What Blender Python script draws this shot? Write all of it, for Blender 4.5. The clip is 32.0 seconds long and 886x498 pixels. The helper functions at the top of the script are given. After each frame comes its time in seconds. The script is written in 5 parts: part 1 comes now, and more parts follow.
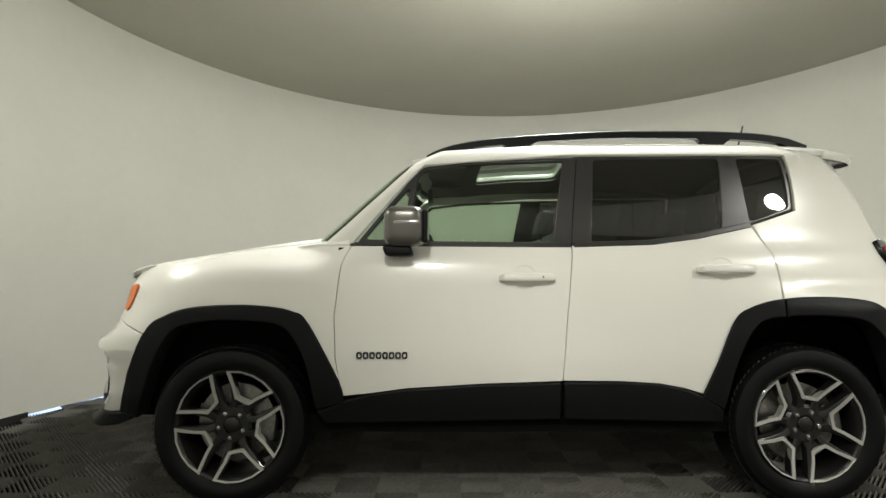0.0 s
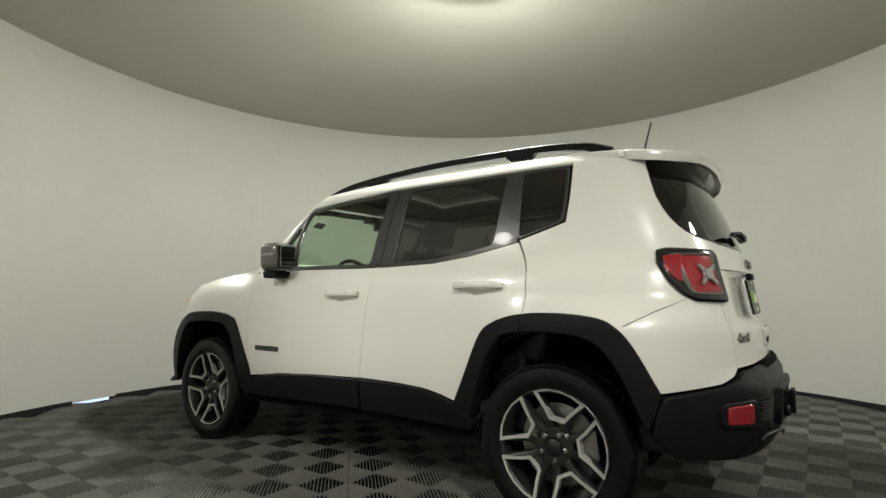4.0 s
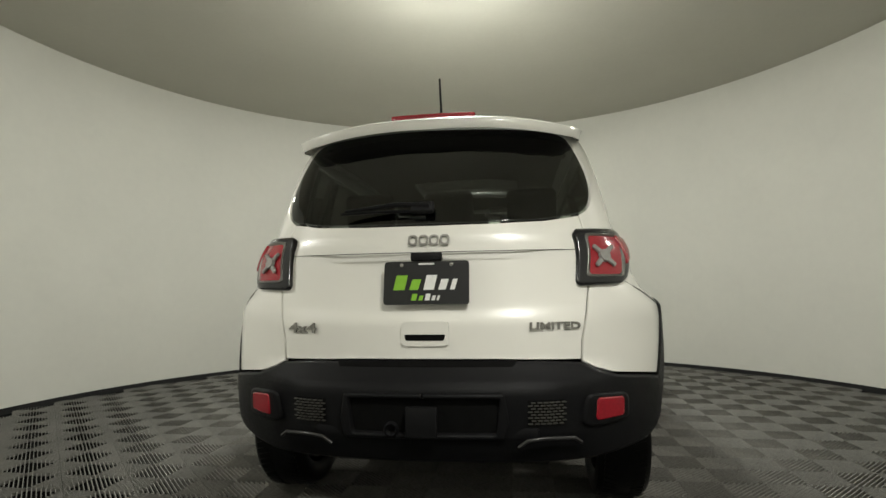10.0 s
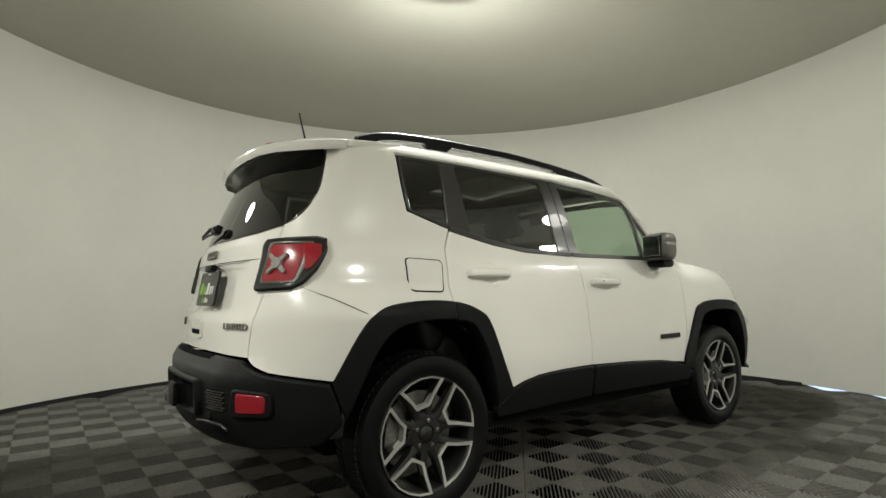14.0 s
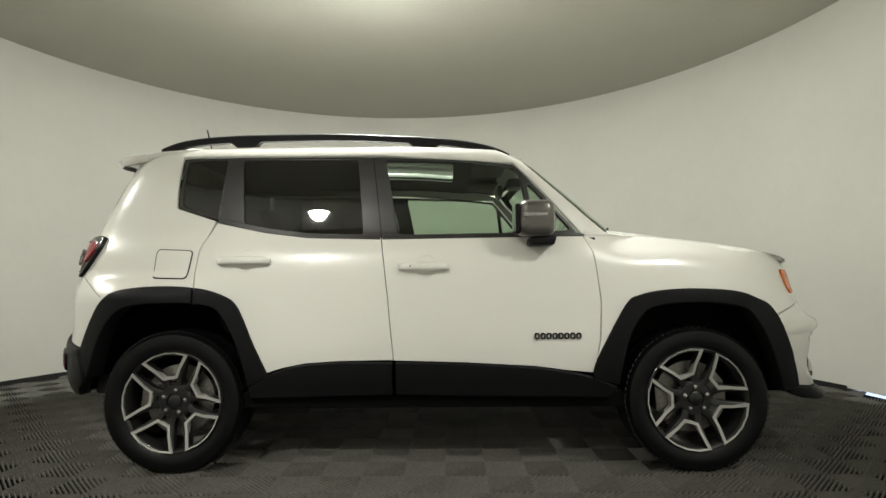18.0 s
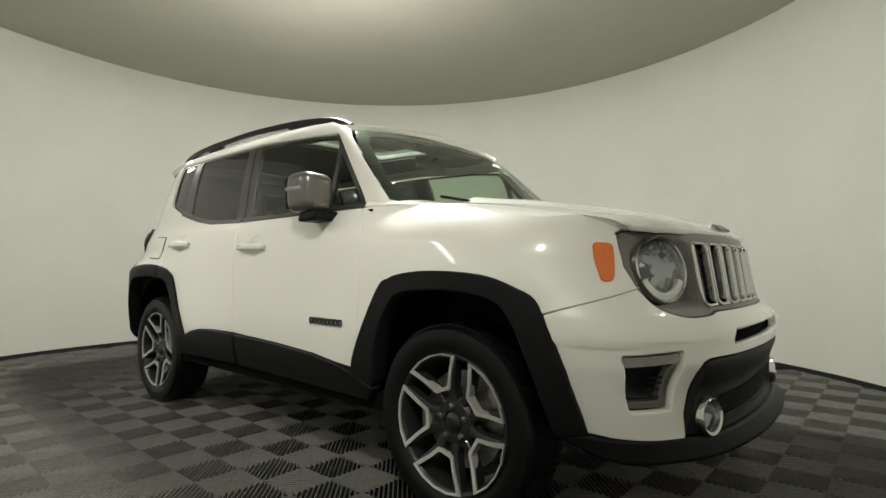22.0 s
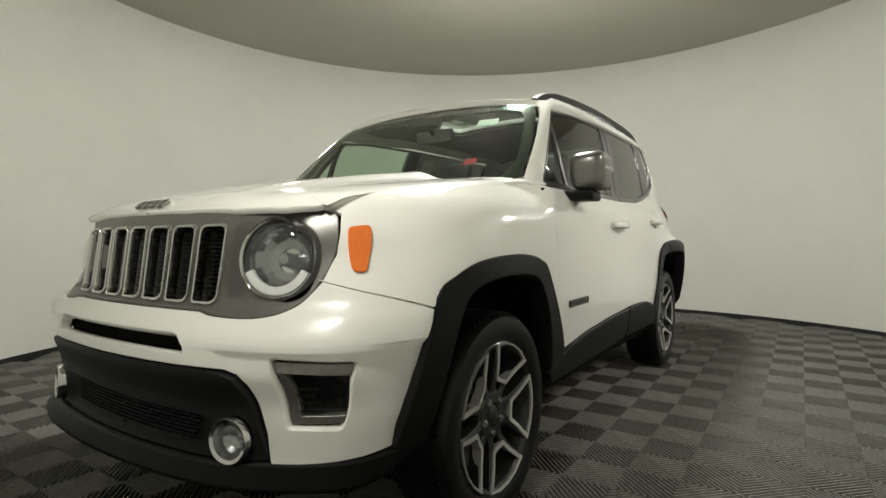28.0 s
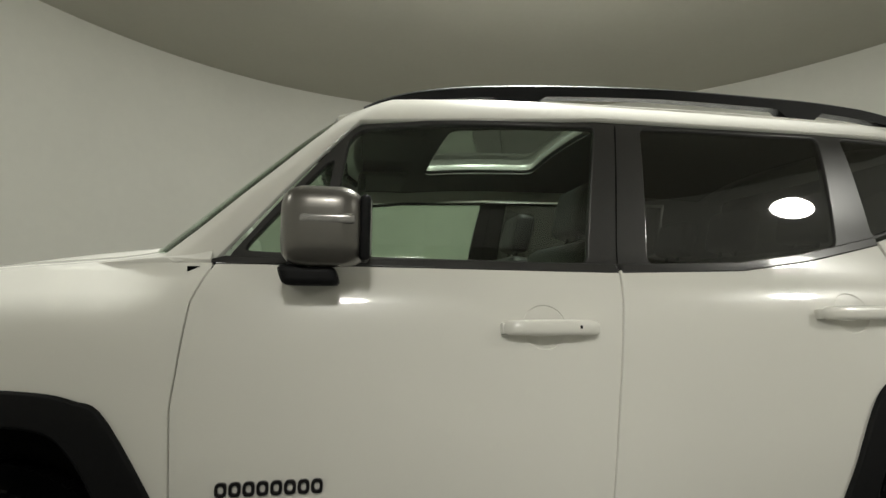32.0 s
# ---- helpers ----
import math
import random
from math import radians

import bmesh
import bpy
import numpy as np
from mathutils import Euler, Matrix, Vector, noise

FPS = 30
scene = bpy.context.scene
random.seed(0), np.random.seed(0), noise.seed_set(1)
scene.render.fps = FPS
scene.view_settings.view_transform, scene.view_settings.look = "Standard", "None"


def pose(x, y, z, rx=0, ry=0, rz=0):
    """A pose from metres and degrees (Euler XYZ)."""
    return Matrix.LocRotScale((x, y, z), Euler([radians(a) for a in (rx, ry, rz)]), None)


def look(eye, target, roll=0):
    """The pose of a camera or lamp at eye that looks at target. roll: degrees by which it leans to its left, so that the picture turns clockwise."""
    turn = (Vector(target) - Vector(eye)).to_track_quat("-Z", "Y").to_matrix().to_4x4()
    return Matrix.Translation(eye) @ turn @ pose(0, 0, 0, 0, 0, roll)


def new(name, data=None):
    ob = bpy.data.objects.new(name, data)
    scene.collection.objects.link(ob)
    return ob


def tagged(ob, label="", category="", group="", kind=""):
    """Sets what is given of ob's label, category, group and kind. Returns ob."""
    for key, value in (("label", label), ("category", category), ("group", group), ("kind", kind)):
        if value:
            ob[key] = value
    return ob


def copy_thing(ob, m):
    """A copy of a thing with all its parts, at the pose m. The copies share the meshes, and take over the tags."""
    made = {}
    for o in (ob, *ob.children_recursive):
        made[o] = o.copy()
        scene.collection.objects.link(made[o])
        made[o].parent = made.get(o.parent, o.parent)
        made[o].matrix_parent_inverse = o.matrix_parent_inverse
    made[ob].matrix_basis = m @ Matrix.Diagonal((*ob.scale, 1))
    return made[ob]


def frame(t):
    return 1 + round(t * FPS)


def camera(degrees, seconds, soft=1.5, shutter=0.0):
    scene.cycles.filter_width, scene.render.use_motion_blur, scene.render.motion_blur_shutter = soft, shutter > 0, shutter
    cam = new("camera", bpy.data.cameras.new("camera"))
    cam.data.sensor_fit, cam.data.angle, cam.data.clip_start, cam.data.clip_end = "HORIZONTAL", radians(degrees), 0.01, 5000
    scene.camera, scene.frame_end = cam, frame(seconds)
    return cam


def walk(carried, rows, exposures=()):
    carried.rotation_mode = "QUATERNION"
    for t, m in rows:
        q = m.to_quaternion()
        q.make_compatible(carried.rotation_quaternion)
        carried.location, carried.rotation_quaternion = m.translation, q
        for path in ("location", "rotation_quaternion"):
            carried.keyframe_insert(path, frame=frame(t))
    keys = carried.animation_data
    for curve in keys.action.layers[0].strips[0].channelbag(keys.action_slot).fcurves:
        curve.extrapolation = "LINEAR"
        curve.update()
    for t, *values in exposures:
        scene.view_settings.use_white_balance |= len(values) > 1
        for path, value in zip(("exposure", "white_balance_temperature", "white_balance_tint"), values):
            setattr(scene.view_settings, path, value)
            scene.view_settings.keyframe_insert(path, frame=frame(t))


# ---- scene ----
from mathutils import geometry

cam = camera(80.04, 32.0)
# seconds, place, heading (from +y to the left), pitch, roll
PATH = [
    (0, 0.336, 3.246, 0.986, 180.04, 3.46, -0.06),
    (0.5, -0.064, 3.305, 0.974, 182.37, 3.76, -0.16),
    (1, -0.409, 3.234, 0.960, 184.48, 3.31, -0.18),
    (1.5, -0.716, 3.216, 0.973, 188.55, 3.35, -0.19),
    (2, -0.991, 3.266, 0.989, 195.12, 3.59, -0.22),
    (2.5, -1.281, 3.170, 0.996, 201.15, 3.51, -0.19),
    (4.5, -2.528, 2.923, 0.974, 217.95, 5.20, -0.23),
    (5, -2.804, 2.749, 0.961, 220.11, 4.69, -0.65),
    (5.5, -3.064, 2.500, 0.950, 222.51, 3.55, -0.73),
    (6, -3.290, 2.268, 0.958, 227.20, 2.86, -0.65),
    (6.5, -3.481, 1.974, 0.953, 234.71, 2.85, -0.87),
    (7, -3.616, 1.659, 0.956, 242.41, 2.93, -0.74),
    (7.5, -3.764, 1.323, 0.964, 249.82, 2.81, -0.64),
    (8, -3.864, 1.013, 0.956, 254.25, 2.14, -0.61),
    (8.5, -3.934, 0.669, 0.961, 258.94, 2.25, -0.82),
    (9, -3.999, 0.337, 0.967, 262.13, 3.11, -0.57),
    (9.5, -3.993, -0.029, 0.959, 266.96, 3.64, -1.10),
    (10, -3.944, -0.338, 0.952, 277.91, 4.41, -0.93),
    (10.5, -3.908, -0.655, 0.960, 289.44, 5.34, -0.49),
    (11, -3.762, -1.008, 0.958, 294.73, 5.11, -0.56),
    (11.5, -3.681, -1.332, 0.968, 298.24, 4.60, -0.58),
    (12, -3.582, -1.633, 0.958, 302.87, 4.73, -0.78),
    (12.5, -3.372, -1.902, 0.952, 308.16, 4.32, -0.92),
    (13, -3.167, -2.217, 0.959, 313.16, 4.54, -0.85),
    (13.5, -2.983, -2.479, 0.955, 317.05, 4.76, -0.82),
    (14, -2.630, -2.743, 0.938, 322.76, 4.95, -0.69),
    (14.5, -2.338, -2.943, 0.926, 326.56, 5.10, -0.48),
    (16.5, -1.068, -3.436, 0.977, 348.54, 3.62, -0.34),
    (17, -0.684, -3.463, 0.960, 353.71, 3.47, -0.43),
    (17.5, -0.299, -3.506, 0.960, 357.56, 3.45, -0.51),
    (18, 0.092, -3.475, 0.938, 360.81, 3.25, -0.53),
    (18.5, 0.426, -3.403, 0.925, 365.28, 3.28, -0.38),
    (19, 0.754, -3.349, 0.926, 371.79, 3.75, -0.24),
    (19.5, 1.069, -3.201, 0.925, 377.25, 3.34, -0.15),
    (20, 1.387, -3.050, 0.926, 382.05, 3.25, -0.11),
    (20.5, 1.690, -2.916, 0.928, 386.92, 3.51, 0.10),
    (21, 1.974, -2.709, 0.909, 391.05, 3.20, -0.07),
    (21.5, 2.228, -2.517, 0.896, 395.79, 2.62, 0.07),
    (22, 2.503, -2.294, 0.894, 400.99, 1.97, -0.01),
    (22.5, 2.693, -1.985, 0.909, 405.00, 1.35, 0.04),
    (23, 2.868, -1.690, 0.899, 410.13, 0.87, 0.31),
    (23.5, 3.059, -1.390, 0.899, 417.94, 0.18, 0.21),
    (24, 3.189, -1.014, 0.917, 426.39, -0.74, 0.03),
    (24.5, 3.291, -0.663, 0.923, 431.35, -0.83, 0.07),
    (25, 3.339, -0.325, 0.905, 436.14, -0.42, -0.08),
    (25.5, 3.299, 0.042, 0.917, 441.36, -0.13, -0.24),
    (27.5, 3.020, 1.401, 0.928, 478.98, -1.51, -0.58),
    (28, 2.828, 1.689, 0.936, 484.19, -1.16, -0.38),
    (28.5, 2.629, 1.974, 0.942, 488.30, -1.20, -0.28),
    (29, 2.448, 2.264, 0.950, 493.36, -0.31, -0.41),
    (29.5, 2.175, 2.482, 0.962, 499.04, 0.37, -0.35),
    (30, 1.893, 2.674, 0.947, 505.21, 0.87, -0.34),
    (30.5, 1.576, 2.756, 0.938, 511.80, 1.16, -0.40),
    (31, 1.233, 2.579, 0.970, 518.59, 1.30, -0.20),
    (31.5, 0.831, 2.383, 1.042, 523.38, 3.26, 0.07),
    (32, 0.439, 2.123, 1.084, 530.39, 4.70, 0.51),
]

def eye_pose(x, y, z, yaw, pitch, roll):
    a, b = radians(yaw), radians(pitch)
    way = Vector((-math.sin(a) * math.cos(b), math.cos(a) * math.cos(b), math.sin(b)))
    return look((x, y, z), Vector((x, y, z)) + way, roll)


walk(cam, [(t, eye_pose(*row)) for t, *row in PATH], ((0, 0.05), (5, -0.1), (14, -0.05), (17, 0.05), (21, 0.1), (28, 0.05), (30, 0.0), (31, -0.05), (32, -0.5)))

# ---- room sizes, light ----
ROOM_X, ROOM_Y, ROOM_R, ROOM_H = -0.42, 0.04, 3.85, 3.22
world = bpy.data.worlds.new("world")
scene.world = world
world.use_nodes = True
world.node_tree.nodes["Background"].inputs[0].default_value = (0.55, 0.70, 1.0, 1)
world.node_tree.nodes["Background"].inputs[1].default_value = 1.6
LAMP_WARM = (0.955, 0.975, 0.915)
LAMP_AT = (-0.42, 0.04)
DISC_WATTS, DOME_WATTS, KEY_WATTS = 112, 142, 5.2


# added fill in the middle of the ceiling, out of view: a disc that shines down and a low dome that washes the walls
data = bpy.data.lights.new("fill_disc_light", "AREA")
data.shape, data.size, data.energy, data.color = "DISK", 0.36, DISC_WATTS, LAMP_WARM
new("fill_disc_light", data).matrix_world = pose(*LAMP_AT, ROOM_H - 0.075)
data = bpy.data.lights.new("fill_dome_light", "POINT")
data.shadow_soft_size, data.energy, data.color = 0.05, DOME_WATTS, LAMP_WARM
new("fill_dome_light", data).matrix_world = pose(*LAMP_AT, ROOM_H - 0.095)


def fill_lamp(azimuth, out, z, rise, size, watts, spread):
    """An added round light without a fixture, near the wall, that faces the room's middle, tilted up or down by rise
    degrees.
    """
    a = radians(azimuth)
    data = bpy.data.lights.new("ring_fill_light", "AREA")
    data.shape, data.size, data.energy, data.color, data.spread = "DISK", size, watts, (1.0, 0.985, 0.90), radians(spread)
    place = Vector((ROOM_X + out * math.cos(a), ROOM_Y + out * math.sin(a), z))
    way = Vector((-math.cos(a) * math.cos(radians(rise)), -math.sin(a) * math.cos(radians(rise)), math.sin(radians(rise))))
    new("ring_fill_light", data).matrix_world = look(place, place + way)


# six added lights round the wall shine down on the car, for lamps that circle it
for k in range(6):
    fill_lamp(15 + 60 * k, 3.55, 2.60, -46 if k in (0, 3, 5) else -38, 0.30, KEY_WATTS * (0.85 if k in (0, 5) else 1.0), 60)


# ---- materials ----
def material(name, colour, rough=0.5, metal=0.0, coat=0.0, grain=0.0, scale=60.0, bump=0.0, bump_scale=300.0, spec=0.5, stain=0.0):
    """A surface with fine grain and broad stains in its colour, and a fine relief."""
    m = bpy.data.materials.new(name)
    m.use_nodes = True
    t = m.node_tree
    b = t.nodes["Principled BSDF"]
    b.inputs["Base Color"].default_value = (*colour, 1)
    b.inputs["Roughness"].default_value = rough
    b.inputs["Metallic"].default_value = metal
    b.inputs["Coat Weight"].default_value = coat
    b.inputs["Coat Roughness"].default_value = 0.04
    b.inputs["Specular IOR Level"].default_value = spec
    where = t.nodes.new("ShaderNodeTexCoord").outputs["Object"]
    if grain or stain:
        last = None
        for amount, size in ((grain, scale), (stain, 1.7)):
            if not amount:
                continue
            n = t.nodes.new("ShaderNodeTexNoise")
            n.inputs["Scale"].default_value, n.inputs["Detail"].default_value = size, 5
            t.links.new(where, n.inputs["Vector"])
            ramp = t.nodes.new("ShaderNodeMapRange")
            ramp.inputs[1].default_value, ramp.inputs[2].default_value = 0.3, 0.7
            ramp.inputs[3].default_value, ramp.inputs[4].default_value = 1 - amount, 1 + amount
            t.links.new(n.outputs[0], ramp.inputs[0])
            mul = t.nodes.new("ShaderNodeVectorMath")
            mul.operation = "SCALE"
            if last is None:
                mul.inputs[0].default_value = colour
            else:
                t.links.new(last, mul.inputs[0])
            t.links.new(ramp.outputs[0], mul.inputs["Scale"])
            last = mul.outputs[0]
        t.links.new(last, b.inputs["Base Color"])
    if bump:
        n = t.nodes.new("ShaderNodeTexNoise")
        n.inputs["Scale"].default_value, n.inputs["Detail"].default_value = bump_scale, 3
        t.links.new(where, n.inputs["Vector"])
        k = t.nodes.new("ShaderNodeBump")
        k.inputs["Strength"].default_value, k.inputs["Distance"].default_value = bump, 0.002
        t.links.new(n.outputs[0], k.inputs["Height"])
        t.links.new(k.outputs[0], b.inputs["Normal"])
    return m


def glass(name, tint, straight=0.05, rough=0.02):
    """A thin pane: tinted, clear, with a mirror's sheen that grows from its straight-on share towards the grazing view."""
    m = bpy.data.materials.new(name)
    m.use_nodes = True
    t = m.node_tree
    t.nodes.remove(t.nodes["Principled BSDF"])
    clear, shine, mix, lean, power, share = (t.nodes.new("ShaderNode" + k) for k in ("BsdfTransparent", "BsdfGlossy", "MixShader", "LayerWeight", "Math", "MapRange"))
    clear.inputs[0].default_value = (*tint, 1)
    shine.inputs["Roughness"].default_value = rough
    shine.inputs[0].default_value = (1, 1, 1, 1)
    lean.inputs[0].default_value = 0.5
    power.operation = "POWER"
    power.inputs[1].default_value = 5.0
    share.inputs[3].default_value, share.inputs[4].default_value = straight, 1.0
    t.links.new(lean.outputs["Facing"], power.inputs[0])
    t.links.new(power.outputs[0], share.inputs[0])
    t.links.new(share.outputs[0], mix.inputs[0])
    t.links.new(clear.outputs[0], mix.inputs[1])
    t.links.new(shine.outputs[0], mix.inputs[2])
    t.links.new(mix.outputs[0], t.nodes["Material Output"].inputs[0])
    return m


PAINT = material("white_pearl_paint", (0.80, 0.785, 0.735), 0.28, 0.0, 1.0, 0.012, 900.0, stain=0.015)
PLASTIC = material("black_grained_plastic", (0.0070, 0.0070, 0.0078), 0.42, spec=0.15, grain=0.12, scale=140.0, bump=0.35, bump_scale=900.0, stain=0.10)
SATIN = material("satin_black_pillar", (0.030, 0.029, 0.029), 0.32, grain=0.05, scale=200.0, coat=0.15)
GLOSSBLACK = material("gloss_black", (0.010, 0.010, 0.012), 0.16, coat=0.4, grain=0.05, stain=0.05)
# near-black for seams, hollows and underside; the hollows' lack of light is in the colour
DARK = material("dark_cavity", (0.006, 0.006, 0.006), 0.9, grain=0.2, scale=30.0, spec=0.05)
RUBBER = material("tyre_rubber", (0.0042, 0.0042, 0.0046), 0.36, grain=0.18, scale=90.0, bump=0.2, bump_scale=500.0, spec=0.28, stain=0.12)
CHROME = material("chrome", (0.60, 0.60, 0.59), 0.08, 1.0, grain=0.03, scale=80.0)
GUNMETAL = material("satin_grey_grille_paint", (0.165, 0.160, 0.148), 0.36, 0.75, grain=0.05, scale=500.0, stain=0.03)
MIRRORCAP = material("grey_metallic_mirror_paint", (0.17, 0.162, 0.15), 0.30, 0.75, 0.3, grain=0.04, scale=600.0)
RIMDARK = material("dark_grey_wheel_paint", (0.022, 0.0215, 0.0215), 0.34, 0.3, 0.2, grain=0.06, scale=200.0)
RIMFACE = material("machined_aluminium", (0.60, 0.59, 0.57), 0.34, 0.45, grain=0.08, scale=150.0)
STEEL = material("brake_steel", (0.30, 0.29, 0.27), 0.40, 0.9, grain=0.2, scale=70.0, stain=0.15)
RED = material("red_lamp_plastic", (0.30, 0.010, 0.020), 0.18, coat=0.6, grain=0.10, scale=90.0)
AMBER = material("amber_lamp_plastic", (0.75, 0.16, 0.015), 0.2, coat=0.5, grain=0.06, scale=90.0)
REFLECTOR = material("lamp_reflector", (0.36, 0.36, 0.38), 0.10, 0.95, grain=0.05, scale=60.0, bump=0.6, bump_scale=60.0)
MIRRORGLASS = material("mirror_glass", (0.34, 0.36, 0.34), 0.03, 1.0, grain=0.02)
LENSGREY = material("clear_lamp_plastic", (0.36, 0.35, 0.34), 0.2, 0.4, coat=0.6, grain=0.12, scale=60.0)
LAMPCLEAR = material("smoked_clear_lamp_plastic", (0.22, 0.21, 0.20), 0.12, 0.6, coat=0.8, grain=0.18, scale=45.0, bump=0.4, bump_scale=140.0)
SEATCLOTH = material("black_leather", (0.030, 0.029, 0.029), 0.5, grain=0.12, scale=120.0, bump=0.3, bump_scale=400.0)
LINER = material("grey_headliner", (0.16, 0.155, 0.145), 0.9, grain=0.08, scale=200.0)
PLATEBLACK = material("black_plate_print", (0.012, 0.012, 0.013), 0.3, grain=0.1)
GREENPRINT = material("green_print", (0.23, 0.50, 0.03), 0.4, grain=0.05)
WHITEPRINT = material("white_print", (0.78, 0.78, 0.76), 0.4, grain=0.04)
REDPRINT = material("red_print", (0.55, 0.03, 0.04), 0.4, grain=0.05)
CLEARGLASS = glass("green_tinted_glass", (0.66, 0.77, 0.66), 0.06)
WINDSHIELD = glass("windshield_glass", (0.68, 0.78, 0.69), 0.05)
PRIVACY = glass("privacy_glass", (0.075, 0.078, 0.072), 0.085, 0.025)
ROOFGLASS = glass("sunroof_glass", (0.24, 0.25, 0.24))
LENS = glass("clear_lens", (0.93, 0.94, 0.93))
WALLPAINT = material("matt_white_wall", (0.66, 0.648, 0.585), 0.55, grain=0.012, scale=14.0, bump=0.04, bump_scale=60.0, stain=0.025)
CEILPAINT = material("ceiling_fabric", (0.50, 0.488, 0.425), 0.8, grain=0.012, scale=20.0, stain=0.02)
BLACKTRIM = material("black_wall_base", (0.012, 0.012, 0.012), 0.5, grain=0.2)
RIBTOP = material("grey_floor_tile_plastic", (0.175, 0.169, 0.152), 0.55, spec=0.15, grain=0.16, scale=40.0, stain=0.14, bump=0.15)
RIBBASE = material("black_floor_under_tiles", (0.006, 0.006, 0.006), 0.9, grain=0.2, spec=0.05)


# ---- helpers ----
def part(name, bm, mat, parent=None, label="", smooth=None):
    """Links a bmesh as one object, under a thing or a part."""
    me = bpy.data.meshes.new(name)
    bm.to_mesh(me)
    bm.free()
    me.materials.append(mat)
    if smooth is not None:
        me.shade_smooth()
        me.set_sharp_from_angle(angle=radians(smooth))
    ob = new(name, me)
    if parent is not None:
        ob.parent = parent
    if label:
        ob["label"] = label
    return ob


def smoothstep(a, b, t):
    t = min(1.0, max(0.0, (t - a) / (b - a)))
    return t * t * (3 - 2 * t)


def lut(t, table):
    """A smooth reading of a table of (key, value) rows, without overshoot."""
    if t <= table[0][0]:
        return table[0][1]
    if t >= table[-1][0]:
        return table[-1][1]
    i = 0
    while table[i + 1][0] < t:
        i += 1

    def slope(j):
        if j <= 0 or j >= len(table) - 1:
            j = max(0, min(j, len(table) - 2))
            return (table[j + 1][1] - table[j][1]) / (table[j + 1][0] - table[j][0])
        a = (table[j][1] - table[j - 1][1]) / (table[j][0] - table[j - 1][0])
        b = (table[j + 1][1] - table[j][1]) / (table[j + 1][0] - table[j][0])
        return 0.0 if a * b <= 0 else 2 * a * b / (a + b)

    h = table[i + 1][0] - table[i][0]
    q = (t - table[i][0]) / h
    return (table[i][1] * (1 + 2 * q) * (1 - q) ** 2 + slope(i) * h * q * (1 - q) ** 2
            + table[i + 1][1] * q * q * (3 - 2 * q) + slope(i + 1) * h * q * q * (q - 1))


class Wrap:
    """Half a shell: a plan outline from the front's middle round the side to the rear's middle, swept in height."""

    def __init__(self, plan, front, rear, width, fz, rz):
        self.front, self.rear, self.width, self.fz, self.rz, self.low = front, rear, width, fz, rz, False
        pts = [np.array(p, float) for p in plan]
        pts = [np.array([pts[1][0], -pts[1][1]])] + pts + [np.array([pts[-2][0], -pts[-2][1]])]
        fine = []
        for i in range(1, len(pts) - 2):
            a, b, c, d = pts[i - 1:i + 3]
            for q in np.linspace(0, 1, 16, endpoint=False):
                fine.append(0.5 * (2 * b + (c - a) * q + (2 * a - 5 * b + 4 * c - d) * q * q + (3 * b - a - 3 * c + d) * q ** 3))
        fine.append(pts[-2])
        self.fine = np.array(fine)
        back = np.r_[0, np.cumsum(np.hypot(*np.diff(self.fine[::-1], axis=0).T))]
        self.r, self.xs, self.ys = back, self.fine[::-1, 0].copy(), self.fine[::-1, 1].copy()
        self.len, self.xf, self.xr = back[-1], self.fine[0][0], self.fine[-1][0]

    def at(self, r, z):
        x, y = float(np.interp(r, self.r, self.xs)), float(np.interp(r, self.r, self.ys))
        x += smoothstep(*self.fz, x) * (lut(z, self.front) - self.xf) + smoothstep(*self.rz, x) * (lut(z, self.rear) - self.xr) * (1 - smoothstep(1.0, 0.8, z) * smoothstep(0.42, 0.80, y))
        y *= lut(z, self.width)
        if self.low:
            y += 0.034 * math.exp(-((x - 1.45) / 0.34) ** 2) * smoothstep(1.02, 0.82, z) * smoothstep(0.3, 0.8, y)
            y += 0.090 * math.exp(-((x + 1.53) / 0.33) ** 2) * smoothstep(1.0, 0.86, z) * smoothstep(0.3, 0.8, y)
            y *= (1 - 0.085 * smoothstep(0.72, 0.92, z) * smoothstep(1.50, 1.87, x)) * (1 - 0.05 * smoothstep(0.93, 1.09, z) * smoothstep(1.2, 1.78, x))
            y *= 1 - 0.085 * smoothstep(0.99, 1.16, z) ** 1.3 * smoothstep(0.74, 1.0, x)
        return np.array([x, y, z])


REAR_PLAN = [(-0.7, 0.89), (-1.2, 0.883), (-1.5, 0.860), (-1.69, 0.824), (-1.78, 0.790), (-1.85, 0.735), (-1.905, 0.655), (-1.950, 0.53), (-1.99, 0.3), (-2.005, 0)]
LOW = Wrap([(2.03, 0), (2.024, 0.2), (2.000, 0.42), (1.958, 0.585), (1.90, 0.708), (1.83, 0.792), (1.72, 0.842), (1.6, 0.862), (1.3, 0.878), (0.7, 0.887), (0, 0.89)] + REAR_PLAN,
           [(0.18, 2.06), (0.24, 2.10), (0.30, 2.105), (0.4, 2.09), (0.5, 2.09), (0.6, 2.115), (0.67, 2.11), (0.73, 2.07), (0.78, 2.03), (0.98, 2.0), (1.04, 1.97), (1.1, 1.90)],
           [(0.25, -1.95), (0.35, -2.06), (0.45, -2.10), (0.6, -2.11), (0.66, -2.06), (0.7, -2.03), (0.82, -2.028), (0.9, -2.004), (1.06, -1.976), (1.15, -1.965)],
           [(0.2, 0.945), (0.35, 0.965), (0.5, 0.995), (0.66, 1.003), (0.8, 1.0), (0.95, 0.99), (1.05, 0.972), (1.10, 0.953), (1.15, 0.920)], (1.0, 2.0), (-1.0, -1.95))
LOW.low = True
